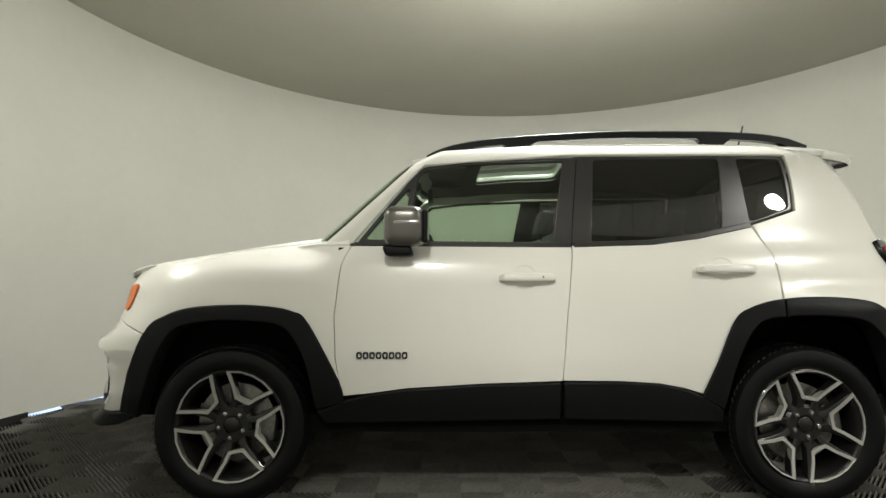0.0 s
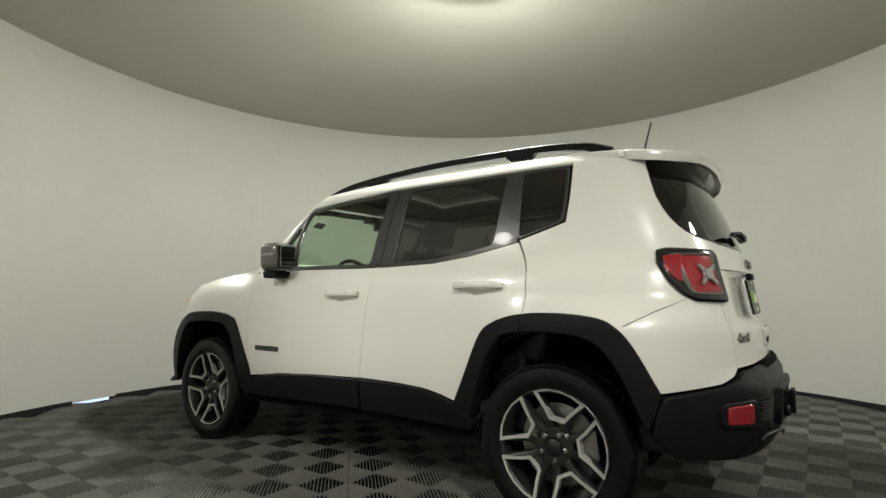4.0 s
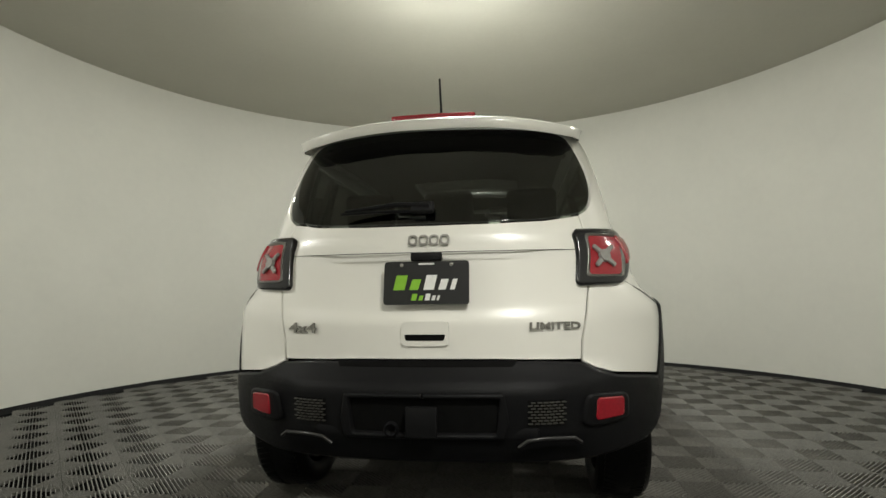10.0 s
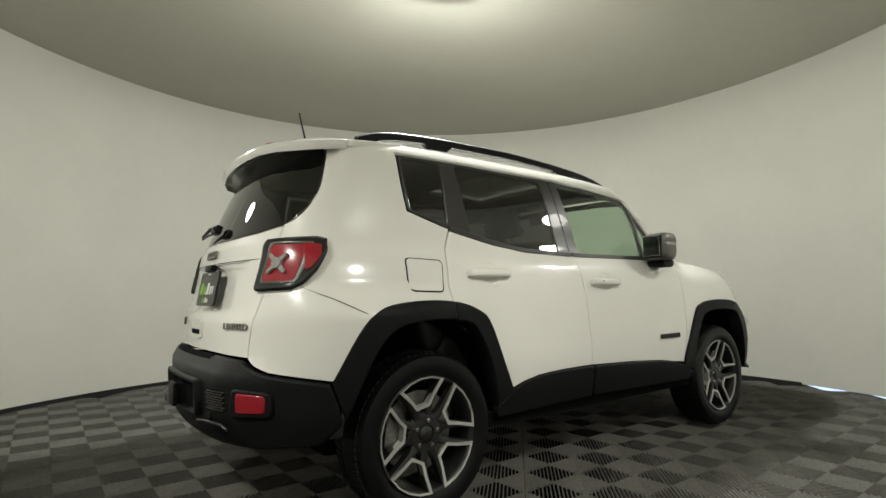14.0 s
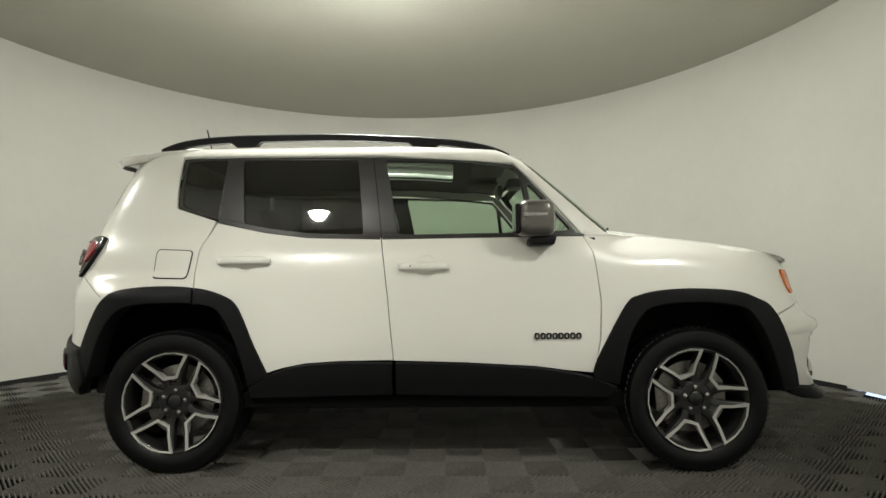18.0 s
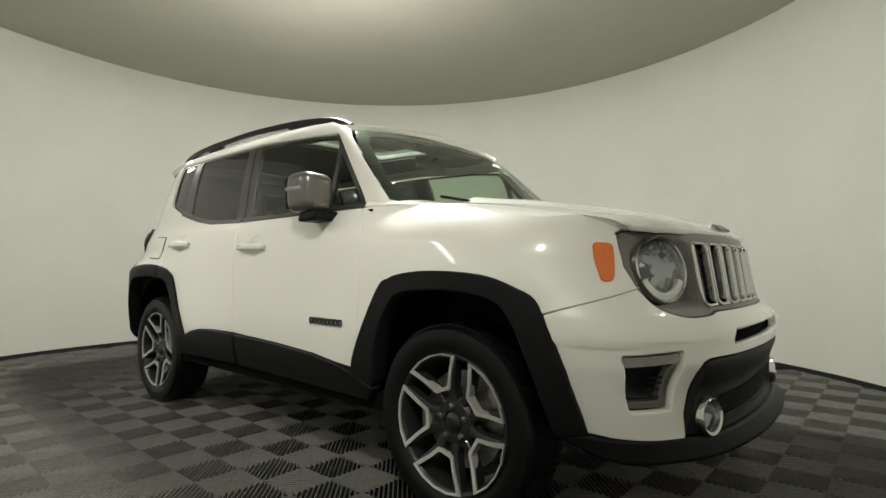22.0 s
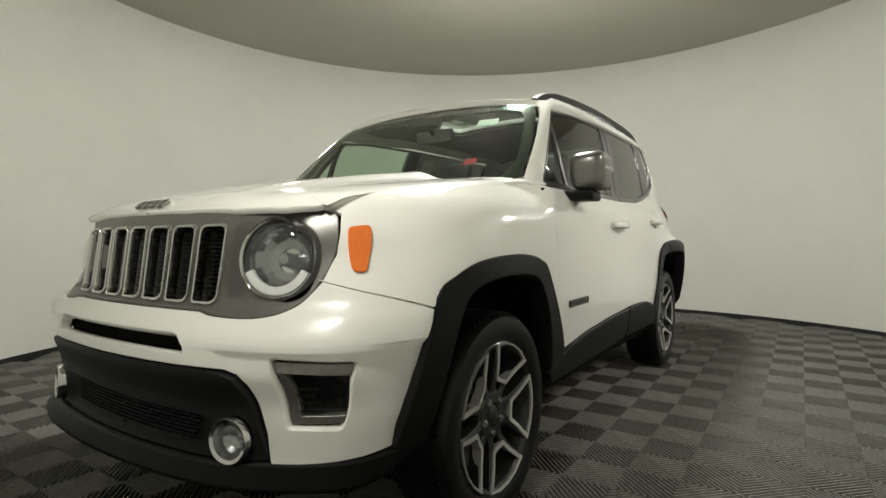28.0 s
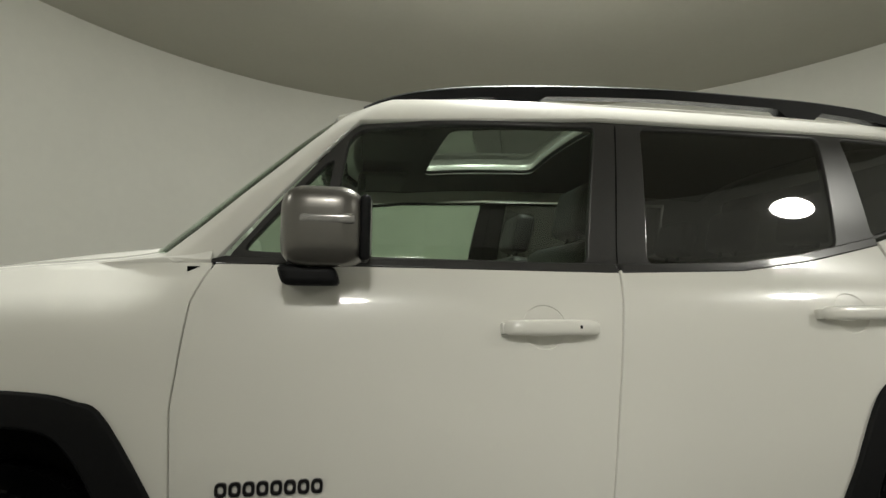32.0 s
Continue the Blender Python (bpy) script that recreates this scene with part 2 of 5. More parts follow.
GREEN = Wrap([(0.97, 0), (0.966, 0.22), (0.950, 0.45), (0.920, 0.65), (0.885, 0.76), (0.845, 0.82), (0.775, 0.858), (0.5, 0.883), (0.2, 0.889), (-0.2, 0.891)] + REAR_PLAN,
             [(1.1, 1.10), (1.15, 1.05), (1.25, 0.945), (1.40, 0.785), (1.55, 0.618), (1.62, 0.525), (1.7, 0.42)],
             [(1.15, -1.965), (1.2, -1.945), (1.4, -1.87), (1.55, -1.80), (1.63, -1.755), (1.7, -1.70)],
             [(1.15, 0.920), (1.2, 0.902), (1.35, 0.868), (1.55, 0.810), (1.62, 0.775), (1.66, 0.735), (1.7, 0.68)], (-0.6, 0.8), (-1.0, -1.95))


class Body:
    """The whole shell: r runs from the rear's middle forwards, z is the height."""
    middles = (0.0, LOW.len, GREEN.len)

    def at(self, r, z):
        return (LOW if z < 1.15 else GREEN).at(r, z)

    def normal(self, r, z):
        h = 0.012
        w = LOW if z < 1.15 else GREEN
        a = w.at(min(r + h, w.len), z) - w.at(max(r - h, 0), z)
        b = w.at(r, z + h) - w.at(r, z - h) if not 1.137 < z < 1.163 else self.at(r, z + 0.03) - self.at(r, z - 0.03)
        if z >= 1.15 and r > 3.2 and z < 1.163:
            b = GREEN.at(r, 1.2) - GREEN.at(r, 1.17)
        n = np.cross(a, b)
        p = w.at(r, z)
        out = p - np.array([min(1.0, max(-1.2, p[0])), 0, z])
        n = n if n @ out > 0 else -n
        if r < 0.012 or r > w.len - 0.012:
            n[1] = 0
        return n / np.linalg.norm(n)


class Hood:
    """The top of the nose, over x and y: crowned, with a raised middle and a rounded leading edge."""
    middles = ()

    def at(self, x, y):
        ay = abs(y)
        base = lut(x, [(0.75, 1.262), (0.8, 1.238), (0.9, 1.206), (1.0, 1.186), (1.25, 1.160), (1.6, 1.116), (1.8, 1.084), (1.93, 1.062), (2.05, 1.044)])
        edge = lut(x, [(0.8, 0.855), (1.3, 0.855), (1.6, 0.810), (1.8, 0.750), (1.9, 0.705), (2.05, 0.68)])
        z = base - 0.012 * (ay / edge) ** 2 - lut(x, [(0.75, 0.14), (0.772, 0.129), (0.8, 0.117), (0.9, 0.088), (1.05, 0.078), (1.3, 0.075), (1.6, 0.072), (1.85, 0.052)]) * min(1.5, ay / edge) ** 9 + lut(x, [(1.0, 0.042), (1.4, 0.030), (1.8, 0.014), (2.0, 0.0)]) * smoothstep(0.45, 0.30, ay)
        back = nose(ay) - x
        if back < 0.12:
            z -= 0.034 * max(0.0, 1 - back / 0.12) ** 2.4
        return np.array([x, y, z])

    def normal(self, x, y):
        h = 0.006
        n = np.cross(self.at(x + h, y) - self.at(x - h, y), self.at(x, y + h) - self.at(x, y - h))
        return n / np.linalg.norm(n)


class Roof(Hood):
    """The roof, over x and y."""

    def at(self, x, y):
        z = lut(x, [(-2.0, 1.590), (-1.9, 1.635), (-1.7, 1.703), (-1.4, 1.736), (-0.8, 1.746), (-0.2, 1.732), (0.25, 1.692), (0.57, 1.628)])
        drop = lut(x, [(-1.95, 0.115), (-1.6, 0.085), (-0.5, 0.075), (0.5, 0.055)])
        return np.array([x, y, z - drop * (abs(y) / 0.64) ** 2.6])


def nose(y):
    return NOSE_LINE(y)


def NOSE_LINE(y):
    return float(np.interp(abs(y), [0, 0.2, 0.42, 0.56, 0.64, 0.70, 0.76], [1.998, 1.992, 1.968, 1.936, 1.905, 1.865, 1.80]))


BODY, HOOD, ROOF = Body(), Hood(), Roof()


def sx(x, z):
    """A point of the side, by x and height."""
    lo, hi = 0.25, (LOW if z < 1.15 else GREEN).len - 0.02
    for _ in range(26):
        m = (lo + hi) / 2
        lo, hi = (m, hi) if BODY.at(m, z)[0] < x else (lo, m)
    return (lo, z)


def sy(y, z, front=False):
    """A point of the rear or the front, by y and height."""
    n = (LOW if z < 1.15 else GREEN).len
    lo, hi = (n - 1.3, n) if front else (0.0, 1.3)
    for _ in range(26):
        m = (lo + hi) / 2
        lo, hi = (m, hi) if (BODY.at(m, z)[1] < y) != front else (lo, m)
    return (lo, z)


def fy(y, z):
    return sy(y, z, True)


def side(pts):
    return [sx(x, z) for x, z in pts]


def curve(pts, n=5):
    """A smooth line through the points."""
    out = []
    for i in range(len(pts) - 1):
        p0, p1, p2, p3 = (np.array(pts[max(0, min(len(pts) - 1, i + k))], float) for k in (-1, 0, 1, 2))
        for q in np.linspace(0, 1, n, endpoint=False):
            out.append(tuple(0.5 * (2 * p1 + (p2 - p0) * q + (2 * p0 - 5 * p1 + 4 * p2 - p3) * q * q + (3 * p1 - p0 - 3 * p2 + p3) * q ** 3)))
    return out + [tuple(map(float, pts[-1]))]


def shoulder(x):
    """The height at which the fender's side meets the nose's top."""
    lo, hi = 0.9, 1.149
    for _ in range(24):
        m = (lo + hi) / 2
        y = LOW.at(sx(x, m)[0], m)[1]
        lo, hi = (m, hi) if HOOD.at(x, y)[2] > m else (lo, m)
    return lo


def rounded(pts, radius, steps=4):
    """The outline with its corners rounded."""
    out = []
    n = len(pts)
    for i in range(n):
        p, a, b = (np.array(pts[j % n], float) for j in (i, i - 1, i + 1))
        r = min(radius, 0.45 * np.linalg.norm(a - p), 0.45 * np.linalg.norm(b - p))
        if r < 1e-4:
            out.append(tuple(p))
            continue
        a, b = p + (a - p) / np.linalg.norm(a - p) * r, p + (b - p) / np.linalg.norm(b - p) * r
        for k in range(steps + 1):
            q = k / steps
            out.append(tuple((1 - q) ** 2 * a + 2 * q * (1 - q) * p + q * q * b))
    return out


def dense(pts, step):
    out = []
    for a, b in zip(pts, pts[1:] + pts[:1]):
        n = max(1, math.ceil(math.dist(a, b) / step))
        out += [(a[0] + (b[0] - a[0]) * k / n, a[1] + (b[1] - a[1]) * k / n) for k in range(n)]
    return out


def area(pts):
    return sum(a[0] * b[1] - b[0] * a[1] for a, b in zip(pts, pts[1:] + pts[:1])) / 2


def inset(pts, d, fixed=()):
    """The outline (anticlockwise) moved inwards by d; points on a line u = fixed slide along it."""
    out, n = [], len(pts)
    for i, p in enumerate(pts):
        a, b = pts[i - 1], pts[(i + 1) % n]
        e, f = np.subtract(p, a), np.subtract(b, p)
        e, f = e / (np.linalg.norm(e) + 1e-12), f / (np.linalg.norm(f) + 1e-12)
        m = np.array([-e[1] - f[1], e[0] + f[0]])
        k = np.linalg.norm(m)
        if k < 1e-6:
            out.append(p)
            continue
        m = m / k * min(d / max(k / 2, 0.4), 2.2 * d)
        if any(abs(p[0] - u) < 1e-5 for u in fixed):
            on = [abs(q[0] - p[0]) < 1e-5 for q in (a, b)]
            m = np.array([0, 0]) if all(on) else np.array([0, math.copysign(d, m[1])])
        out.append((p[0] + m[0], p[1] + m[1]))
    return out


def within(points, poly):
    x, y = points[:, 0], points[:, 1]
    hit = np.zeros(len(points), bool)
    for (ax, ay), (bx, by) in zip(poly, poly[1:] + poly[:1]):
        cross = (ay > y) != (by > y)
        with np.errstate(divide="ignore", invalid="ignore"):
            hit ^= cross & (x < (bx - ax) * (y - ay) / (by - ay) + ax)
    return hit


def panel(name, outline, mat, parent, sign=1, both=False, holes=(), surface=BODY, lift=0.0, depth=0.018, gap=0.0002, bevel=0.0016,
          step=0.05, disp=None, label="", fixed=None, edge=0.03):
    """A body panel: an outline on the surface, filled, with rounded edges that turn in. both: it reaches over the middle."""
    fixed = fixed if fixed is not None else (surface.middles if both else ())
    loops = []
    for n, loop in enumerate([outline, *holes]):
        loop = [tuple(map(float, p)) for p in loop]
        if area(loop) < 0:
            loop = loop[::-1]
        loop = dense(loop, edge)
        s = 1 if n == 0 else -1
        loops.append([inset(loop, s * gap, fixed), inset(loop, s * (gap + bevel), fixed)])
    rims = [l[1] for l in loops]
    pts = [p for l in rims for p in l]
    edges, at = [], 0
    for l in rims:
        edges += [(at + i, at + (i + 1) % len(l)) for i in range(len(l))]
        at += len(l)
    lo, hi = np.min(rims[0], axis=0), np.max(rims[0], axis=0)
    grid = np.array([(u, v) for u in np.arange(lo[0] + step / 2, hi[0], step) for v in np.arange(lo[1] + step / 2, hi[1], step)])
    if len(grid):
        ok = within(grid, rims[0])
        for l in rims[1:]:
            ok &= ~within(grid, l)
        border = np.array(pts)
        grid = grid[ok]
        if len(grid):
            near = np.array([np.min(np.sum((border - g) ** 2, axis=1)) for g in grid])
            grid = grid[near > (0.42 * min(step, edge)) ** 2]
    verts2, _, faces2, *_ = geometry.delaunay_2d_cdt([Vector(p) for p in pts] + [Vector(g) for g in grid], edges, [], 0, 1e-6)
    uv = np.array([tuple(v) for v in verts2])
    cent = np.array([uv[list(f)].mean(axis=0) for f in faces2])
    keep = within(cent, rims[0])
    for l in rims[1:]:
        keep &= ~within(cent, l)
    co, no, faces = [], [], [list(f) for f, k in zip(faces2, keep) if k]

    def place(u, v, down=0.0, lean=None):
        n = surface.normal(u, v)
        d = lift - down + (disp(*surface.at(u, v)) if disp else 0.0)
        co.append(surface.at(u, v) + n * d)
        no.append(n if lean is None else lean)

    for u, v in uv:
        place(u, v)
    # turned-in edges
    index = {}
    for i, p in enumerate(uv):
        index[(round(p[0], 5), round(p[1], 5))] = i
    for n, (one, two) in enumerate(loops):
        first = len(co)
        m = len(one)
        for down in (0.0035, depth):
            for k in range(m):
                u, v = one[k]
                base = surface.normal(u, v)
                inner = surface.at(*two[k])
                out = surface.at(u, v) - inner
                out = out - base * (out @ base)
                out = out / (np.linalg.norm(out) + 1e-9)
                lean = base * 0.5 + out * 0.85 if down < 0.01 else out
                place(u, v, down, lean / (np.linalg.norm(lean) + 1e-9))
        for k in range(m):
            j = (k + 1) % m
            if any(abs(one[k][0] - u) < 1e-5 and abs(one[j][0] - u) < 1e-5 for u in fixed):
                continue
            a, b = (index.get((round(two[q][0], 5), round(two[q][1], 5))) for q in (k, j))
            a, b = (int(np.argmin(np.sum((uv - two[q]) ** 2, axis=1))) if v is None else v for q, v in ((k, a), (j, b)))
            if a == b:
                faces.append([a, first + j, first + k])
                faces.append([first + k, first + j, first + m + j, first + m + k])
                continue
            faces += [[a, b, first + j, first + k], [first + k, first + j, first + m + j, first + m + k]]
    co, no = np.array(co), np.array(no)
    # outward winding
    done = []
    for f in faces:
        p = co[f]
        if np.cross(p[1] - p[0], p[2] - p[0]) @ no[f].mean(axis=0) < 0:
            f = f[::-1]
        done.append(f)
    if both:
        k = len(co)
        co = np.concatenate([co, co * [1, -1, 1]])
        no = np.concatenate([no, no * [1, -1, 1]])
        done += [[i + k for i in f[::-1]] for f in done]
    elif sign < 0:
        co, no, done = co * [1, -1, 1], no * [1, -1, 1], [f[::-1] for f in done]
    me = bpy.data.meshes.new(name)
    me.from_pydata(co.tolist(), [], done)
    me.materials.append(mat)
    me.shade_smooth()
    me.normals_split_custom_set_from_vertices([tuple(n / (np.linalg.norm(n) + 1e-9)) for n in no])
    ob = new(name, me)
    ob.parent = parent
    if label:
        ob["label"] = label
    return ob


def pose_on(r, z, lift=0.0, sign=1):
    """A pose on the shell: x along it to the rear, y up, z outwards (for the right side, mirrored by turning)."""
    p, n = BODY.at(r, z), BODY.normal(r, z)
    p = p + n * lift
    if sign < 0:
        p, n = p * [1, -1, 1], n * [1, -1, 1]
    n = Vector(n)
    x = Vector((0, 0, 1)).cross(n).normalized()
    y = n.cross(x)
    m = Matrix((x, y, n)).transposed().to_4x4()
    m.translation = p
    return m


def block(bm, a, b, m=None, bevel=0.0, segments=2):
    """A box from corner to corner, its edges rounded, into bm."""
    made = bmesh.ops.create_cube(bm, size=1)["verts"]
    for v in made:
        v.co = Vector([(p + q) / 2 + c * (q - p) for p, q, c in zip(a, b, v.co)])
    edges = list({e for v in made for e in v.link_edges})
    if bevel:
        made = list({v for f in bmesh.ops.bevel(bm, geom=edges, offset=bevel, segments=segments, affect="EDGES", profile=0.6)["faces"] for v in f.verts} | {v for v in made if v.is_valid})
    if m is not None:
        bmesh.ops.transform(bm, matrix=m, verts=[v for v in made if v.is_valid])
    return bm


def prism(bm, pts, z0, z1, m=None, bevel=0.0):
    """An outline drawn up from z0 to z1, into bm."""
    low = [bm.verts.new((x, y, z0)) for x, y in pts]
    top = [bm.verts.new((x, y, z1)) for x, y in pts]
    n = len(pts)
    bm.faces.new(low[::-1])
    face = bm.faces.new(top)
    for i in range(n):
        bm.faces.new((low[i], low[(i + 1) % n], top[(i + 1) % n], top[i]))
    verts = low + top
    if bevel:
        got = bmesh.ops.bevel(bm, geom=list(face.edges), offset=bevel, segments=2, affect="EDGES")
        verts = list({v for f in got["faces"] for v in f.verts} | {v for v in verts if v.is_valid})
    if m is not None:
        bmesh.ops.transform(bm, matrix=m, verts=[v for v in verts if v.is_valid])
    return bm


def lathe(bm, profile, segments=48, m=None):
    """Turns a profile of (radius, z) round the z axis, into bm."""
    rows = []
    for r, z in profile:
        if r < 1e-6:
            rows.append([bm.verts.new((0, 0, z))])
        else:
            rows.append([bm.verts.new((r * math.cos(2 * math.pi * k / segments), r * math.sin(2 * math.pi * k / segments), z)) for k in range(segments)])
    for a, b in zip(rows, rows[1:]):
        for k in range(segments):
            j = (k + 1) % segments
            ring = [a[0]] if len(a) == 1 else [a[k], a[j]]
            ring += [b[0]] if len(b) == 1 else [b[j], b[k]]
            if len(ring) > 2:
                bm.faces.new(ring)
    if m is not None:
        bmesh.ops.transform(bm, matrix=m, verts=[v for row in rows for v in row])
    return bm


def tube(bm, path, radius, sides=8, flat=1.0, caps=True):
    """A round bar along a path, into bm; flat squeezes it across."""
    rows = []
    pts = [Vector(p) for p in path]
    for i, p in enumerate(pts):
        d = (pts[min(i + 1, len(pts) - 1)] - pts[max(i - 1, 0)]).normalized()
        s = d.cross(Vector((0, 0, 1)))
        s = s.normalized() if s.length > 1e-4 else Vector((1, 0, 0))
        u = s.cross(d)
        rad = radius[i] if isinstance(radius, (list, tuple)) else radius
        rows.append([bm.verts.new(p + s * rad * flat * math.cos(2 * math.pi * k / sides) + u * rad * math.sin(2 * math.pi * k / sides)) for k in range(sides)])
    for a, b in zip(rows, rows[1:]):
        for k in range(sides):
            bm.faces.new((a[k], a[(k + 1) % sides], b[(k + 1) % sides], b[k]))
    if caps:
        bm.faces.new(rows[0][::-1])
        bm.faces.new(rows[-1])
    bmesh.ops.recalc_face_normals(bm, faces=bm.faces)
    return bm


def ring_outline(cx, cy, rx, ry, n=28, power=2.0):
    out = []
    for k in range(n):
        a = 2 * math.pi * k / n
        c, s = math.cos(a), math.sin(a)
        out.append((cx + rx * math.copysign(abs(c) ** (2 / power), c), cy + ry * math.copysign(abs(s) ** (2 / power), s)))
    return out


# ---- room ----
def room_ring(r0, r1, z0, z1, segments=160):
    bm = bmesh.new()
    lathe(bm, [(r0, z0), (r1, z0), (r1, z1), (r0, z1), (r0, z0)], segments, pose(ROOM_X, ROOM_Y, 0))
    bmesh.ops.remove_doubles(bm, verts=bm.verts, dist=1e-5)
    bmesh.ops.recalc_face_normals(bm, faces=bm.faces)
    return bm


wall = part("wall_round", room_ring(ROOM_R, ROOM_R + 0.10, 0.018, ROOM_H + 0.1), WALLPAINT, smooth=30)
tagged(wall, "curved matt off-white studio wall running all round", "wall", kind="structure")
base_trim = bmesh.new()
GAPS = ((7, 14), (-31, -10.5))
lathe(base_trim, [(ROOM_R - 0.004, -0.030), (ROOM_R + 0.10, -0.030), (ROOM_R + 0.10, 0.037), (ROOM_R - 0.004, 0.037), (ROOM_R - 0.004, -0.030)], 240, pose(ROOM_X, ROOM_Y, 0))
cut = [f for f in base_trim.faces if any(g0 < math.degrees(math.atan2(f.calc_center_median().y - ROOM_Y, f.calc_center_median().x - ROOM_X)) < g1 for g0, g1 in GAPS)]
bmesh.ops.delete(base_trim, geom=cut, context="FACES")
bmesh.ops.remove_doubles(base_trim, verts=base_trim.verts, dist=1e-5)
trim = part("baseboard", base_trim, BLACKTRIM, smooth=30)
tagged(trim, "black strip along the foot of the wall", "baseboard", kind="structure")
bm = bmesh.new()
bmesh.ops.create_circle(bm, cap_ends=True, segments=160, radius=ROOM_R + 0.09)
bmesh.ops.extrude_face_region(bm, geom=list(bm.faces))
for v in bm.verts[160:]:
    v.co.z += 0.08
bmesh.ops.recalc_face_normals(bm, faces=bm.faces)
ceil = part("ceiling", bm, CEILPAINT)
ceil.location = (ROOM_X, ROOM_Y, ROOM_H)
tagged(ceil, "plain beige-grey round studio ceiling", "ceiling", kind="structure")
bm = bmesh.new()
bmesh.ops.create_circle(bm, cap_ends=True, segments=96, radius=ROOM_R + 0.05, matrix=pose(ROOM_X, ROOM_Y, -0.016))
floor = part("floor", bm, RIBBASE)
tagged(floor, "dark grey ribbed plastic tiles laid over a black floor", "floor", kind="structure")

# housing of the added, unseen fill lamp over the car
lamp_root = new("unseen_fill_lamp")
lamp_root.location = (*LAMP_AT, ROOM_H)
tagged(lamp_root, "unseen round white fill lamp added on the studio ceiling", "ceiling lamp")
bm = bmesh.new()
lathe(bm, [(0.23, 0.0), (0.235, -0.02), (0.23, -0.06), (0.215, -0.066), (0.21, -0.03), (0.0, -0.03)], 64)
part("housing", bm, WHITEPRINT, lamp_root, smooth=40)

# ---- car ----
car = new("car")
tagged(car, "white compact SUV with black plastic cladding and roof rails", "car")

FLARE_F = curve([(0.775, 0.45), (0.80, 0.55), (0.94, 0.805), (1.01, 0.852), (1.10, 0.872), (1.25, 0.880), (1.46, 0.868), (1.58, 0.830), (1.66, 0.775), (1.735, 0.60), (1.795, 0.40)])
FLARE_F_IN = curve([(0.90, 0.42), (0.945, 0.62), (1.01, 0.745), (1.09, 0.797), (1.30, 0.812), (1.48, 0.792), (1.56, 0.735), (1.625, 0.60), (1.70, 0.38)])
FLARE_R = curve([(-0.80, 0.47), (-0.87, 0.62), (-0.955, 0.81), (-1.03, 0.868), (-1.14, 0.900), (-1.30, 0.910), (-1.50, 0.898), (-1.59, 0.862), (-1.655, 0.78), (-1.74, 0.61)])
FLARE_R_IN = curve([(-0.90, 0.42), (-0.955, 0.62), (-1.035, 0.772), (-1.11, 0.818), (-1.29, 0.832), (-1.46, 0.818), (-1.545, 0.765), (-1.61, 0.66), (-1.69, 0.46)])
SILL_TOP = [(0.775, 0.468), (0.66, 0.490), (0.50, 0.512), (0.17, 0.532), (-0.19, 0.544), (-0.45, 0.543), (-0.62, 0.533), (-0.73, 0.512), (-0.81, 0.488)]
WINDOWS = [(0.745, 1.163), (0.435, 1.546), (0.20, 1.573), (-0.26, 1.591), (-1.0, 1.603), (-1.325, 1.598), (-1.318, 1.325), (-1.10, 1.252), (-0.838, 1.196), (-0.62, 1.166), (-0.257, 1.155)]


def arch_cut(pts, grow=0.025):
    """The panel's edge under a flare, a little inside its outer line."""
    cx = sum(p[0] for p in pts) / len(pts)
    return [(x + (cx - x) * grow / max(0.2, math.dist((x, z), (cx, 0.4))), z - grow) for x, z in pts]


def plate_hollow(x, y, z):
    """The number plate's hollow in the tailgate."""
    if x > -1.5:
        return 0.0
    return -0.036 * smoothstep(0.50, 0.33, abs(y)) * smoothstep(0.845, 0.90, z) * smoothstep(1.094, 1.080, z) - 0.006 * smoothstep(0.56, 0.46, abs(y)) * smoothstep(0.72, 0.84, z) * smoothstep(1.094, 1.086, z)


def bumper_fold(x, y, z):
    """The rear bumper's raised shoulder and sunken middle."""
    if x > -1.7:
        return 0.0
    return -0.036 * smoothstep(0.60, 0.50, abs(y)) * smoothstep(0.655, 0.605, z) * smoothstep(0.37, 0.43, z) - 0.02 * smoothstep(0.42, 0.35, z)


def white_fold(x, y, z):
    """The brow over the front corner pockets."""
    ay = abs(y)
    brow = 0.016 * math.exp(-((z - 0.705) / 0.020) ** 2) * smoothstep(1.62, 1.85, x)
    return brow - 0.026 * smoothstep(0.36, 0.52, ay) * smoothstep(0.682, 0.655, z) * smoothstep(0.38, 0.46, z) * smoothstep(1.60, 1.80, x)


def flare_ease(x, y, z):
    """The flares sink towards the car's ends."""
    return -0.006 * smoothstep(1.32, 1.56, abs(x))


GATE_EDGE = [sy(0.567, 0.690), sy(0.572, 0.76), sy(0.598, 0.90), sy(0.612, 1.0), sy(0.606, 1.145), sy(0.600, 1.18), sy(0.588, 1.236)]
MARKER = [sx(1.822, 0.966), sx(1.773, 0.972), sx(1.785, 0.91), sx(1.811, 0.848), sx(1.838, 0.850)]
POCKET = [fy(0.622, 0.642), sx(1.895, 0.632), sx(1.912, 0.462), fy(0.643, 0.464)]

HANDLES = ((0.085, -0.165, 0.997), (-0.80, -1.068, 1.033))
CUPS = [(sx((x0 + x1) / 2 + 0.012, z)[0], z + 0.004) for x0, x1, z in HANDLES]
CUP_LINES = [ring_outline(r, z, 0.054, 0.052, 30) for r, z in CUPS]

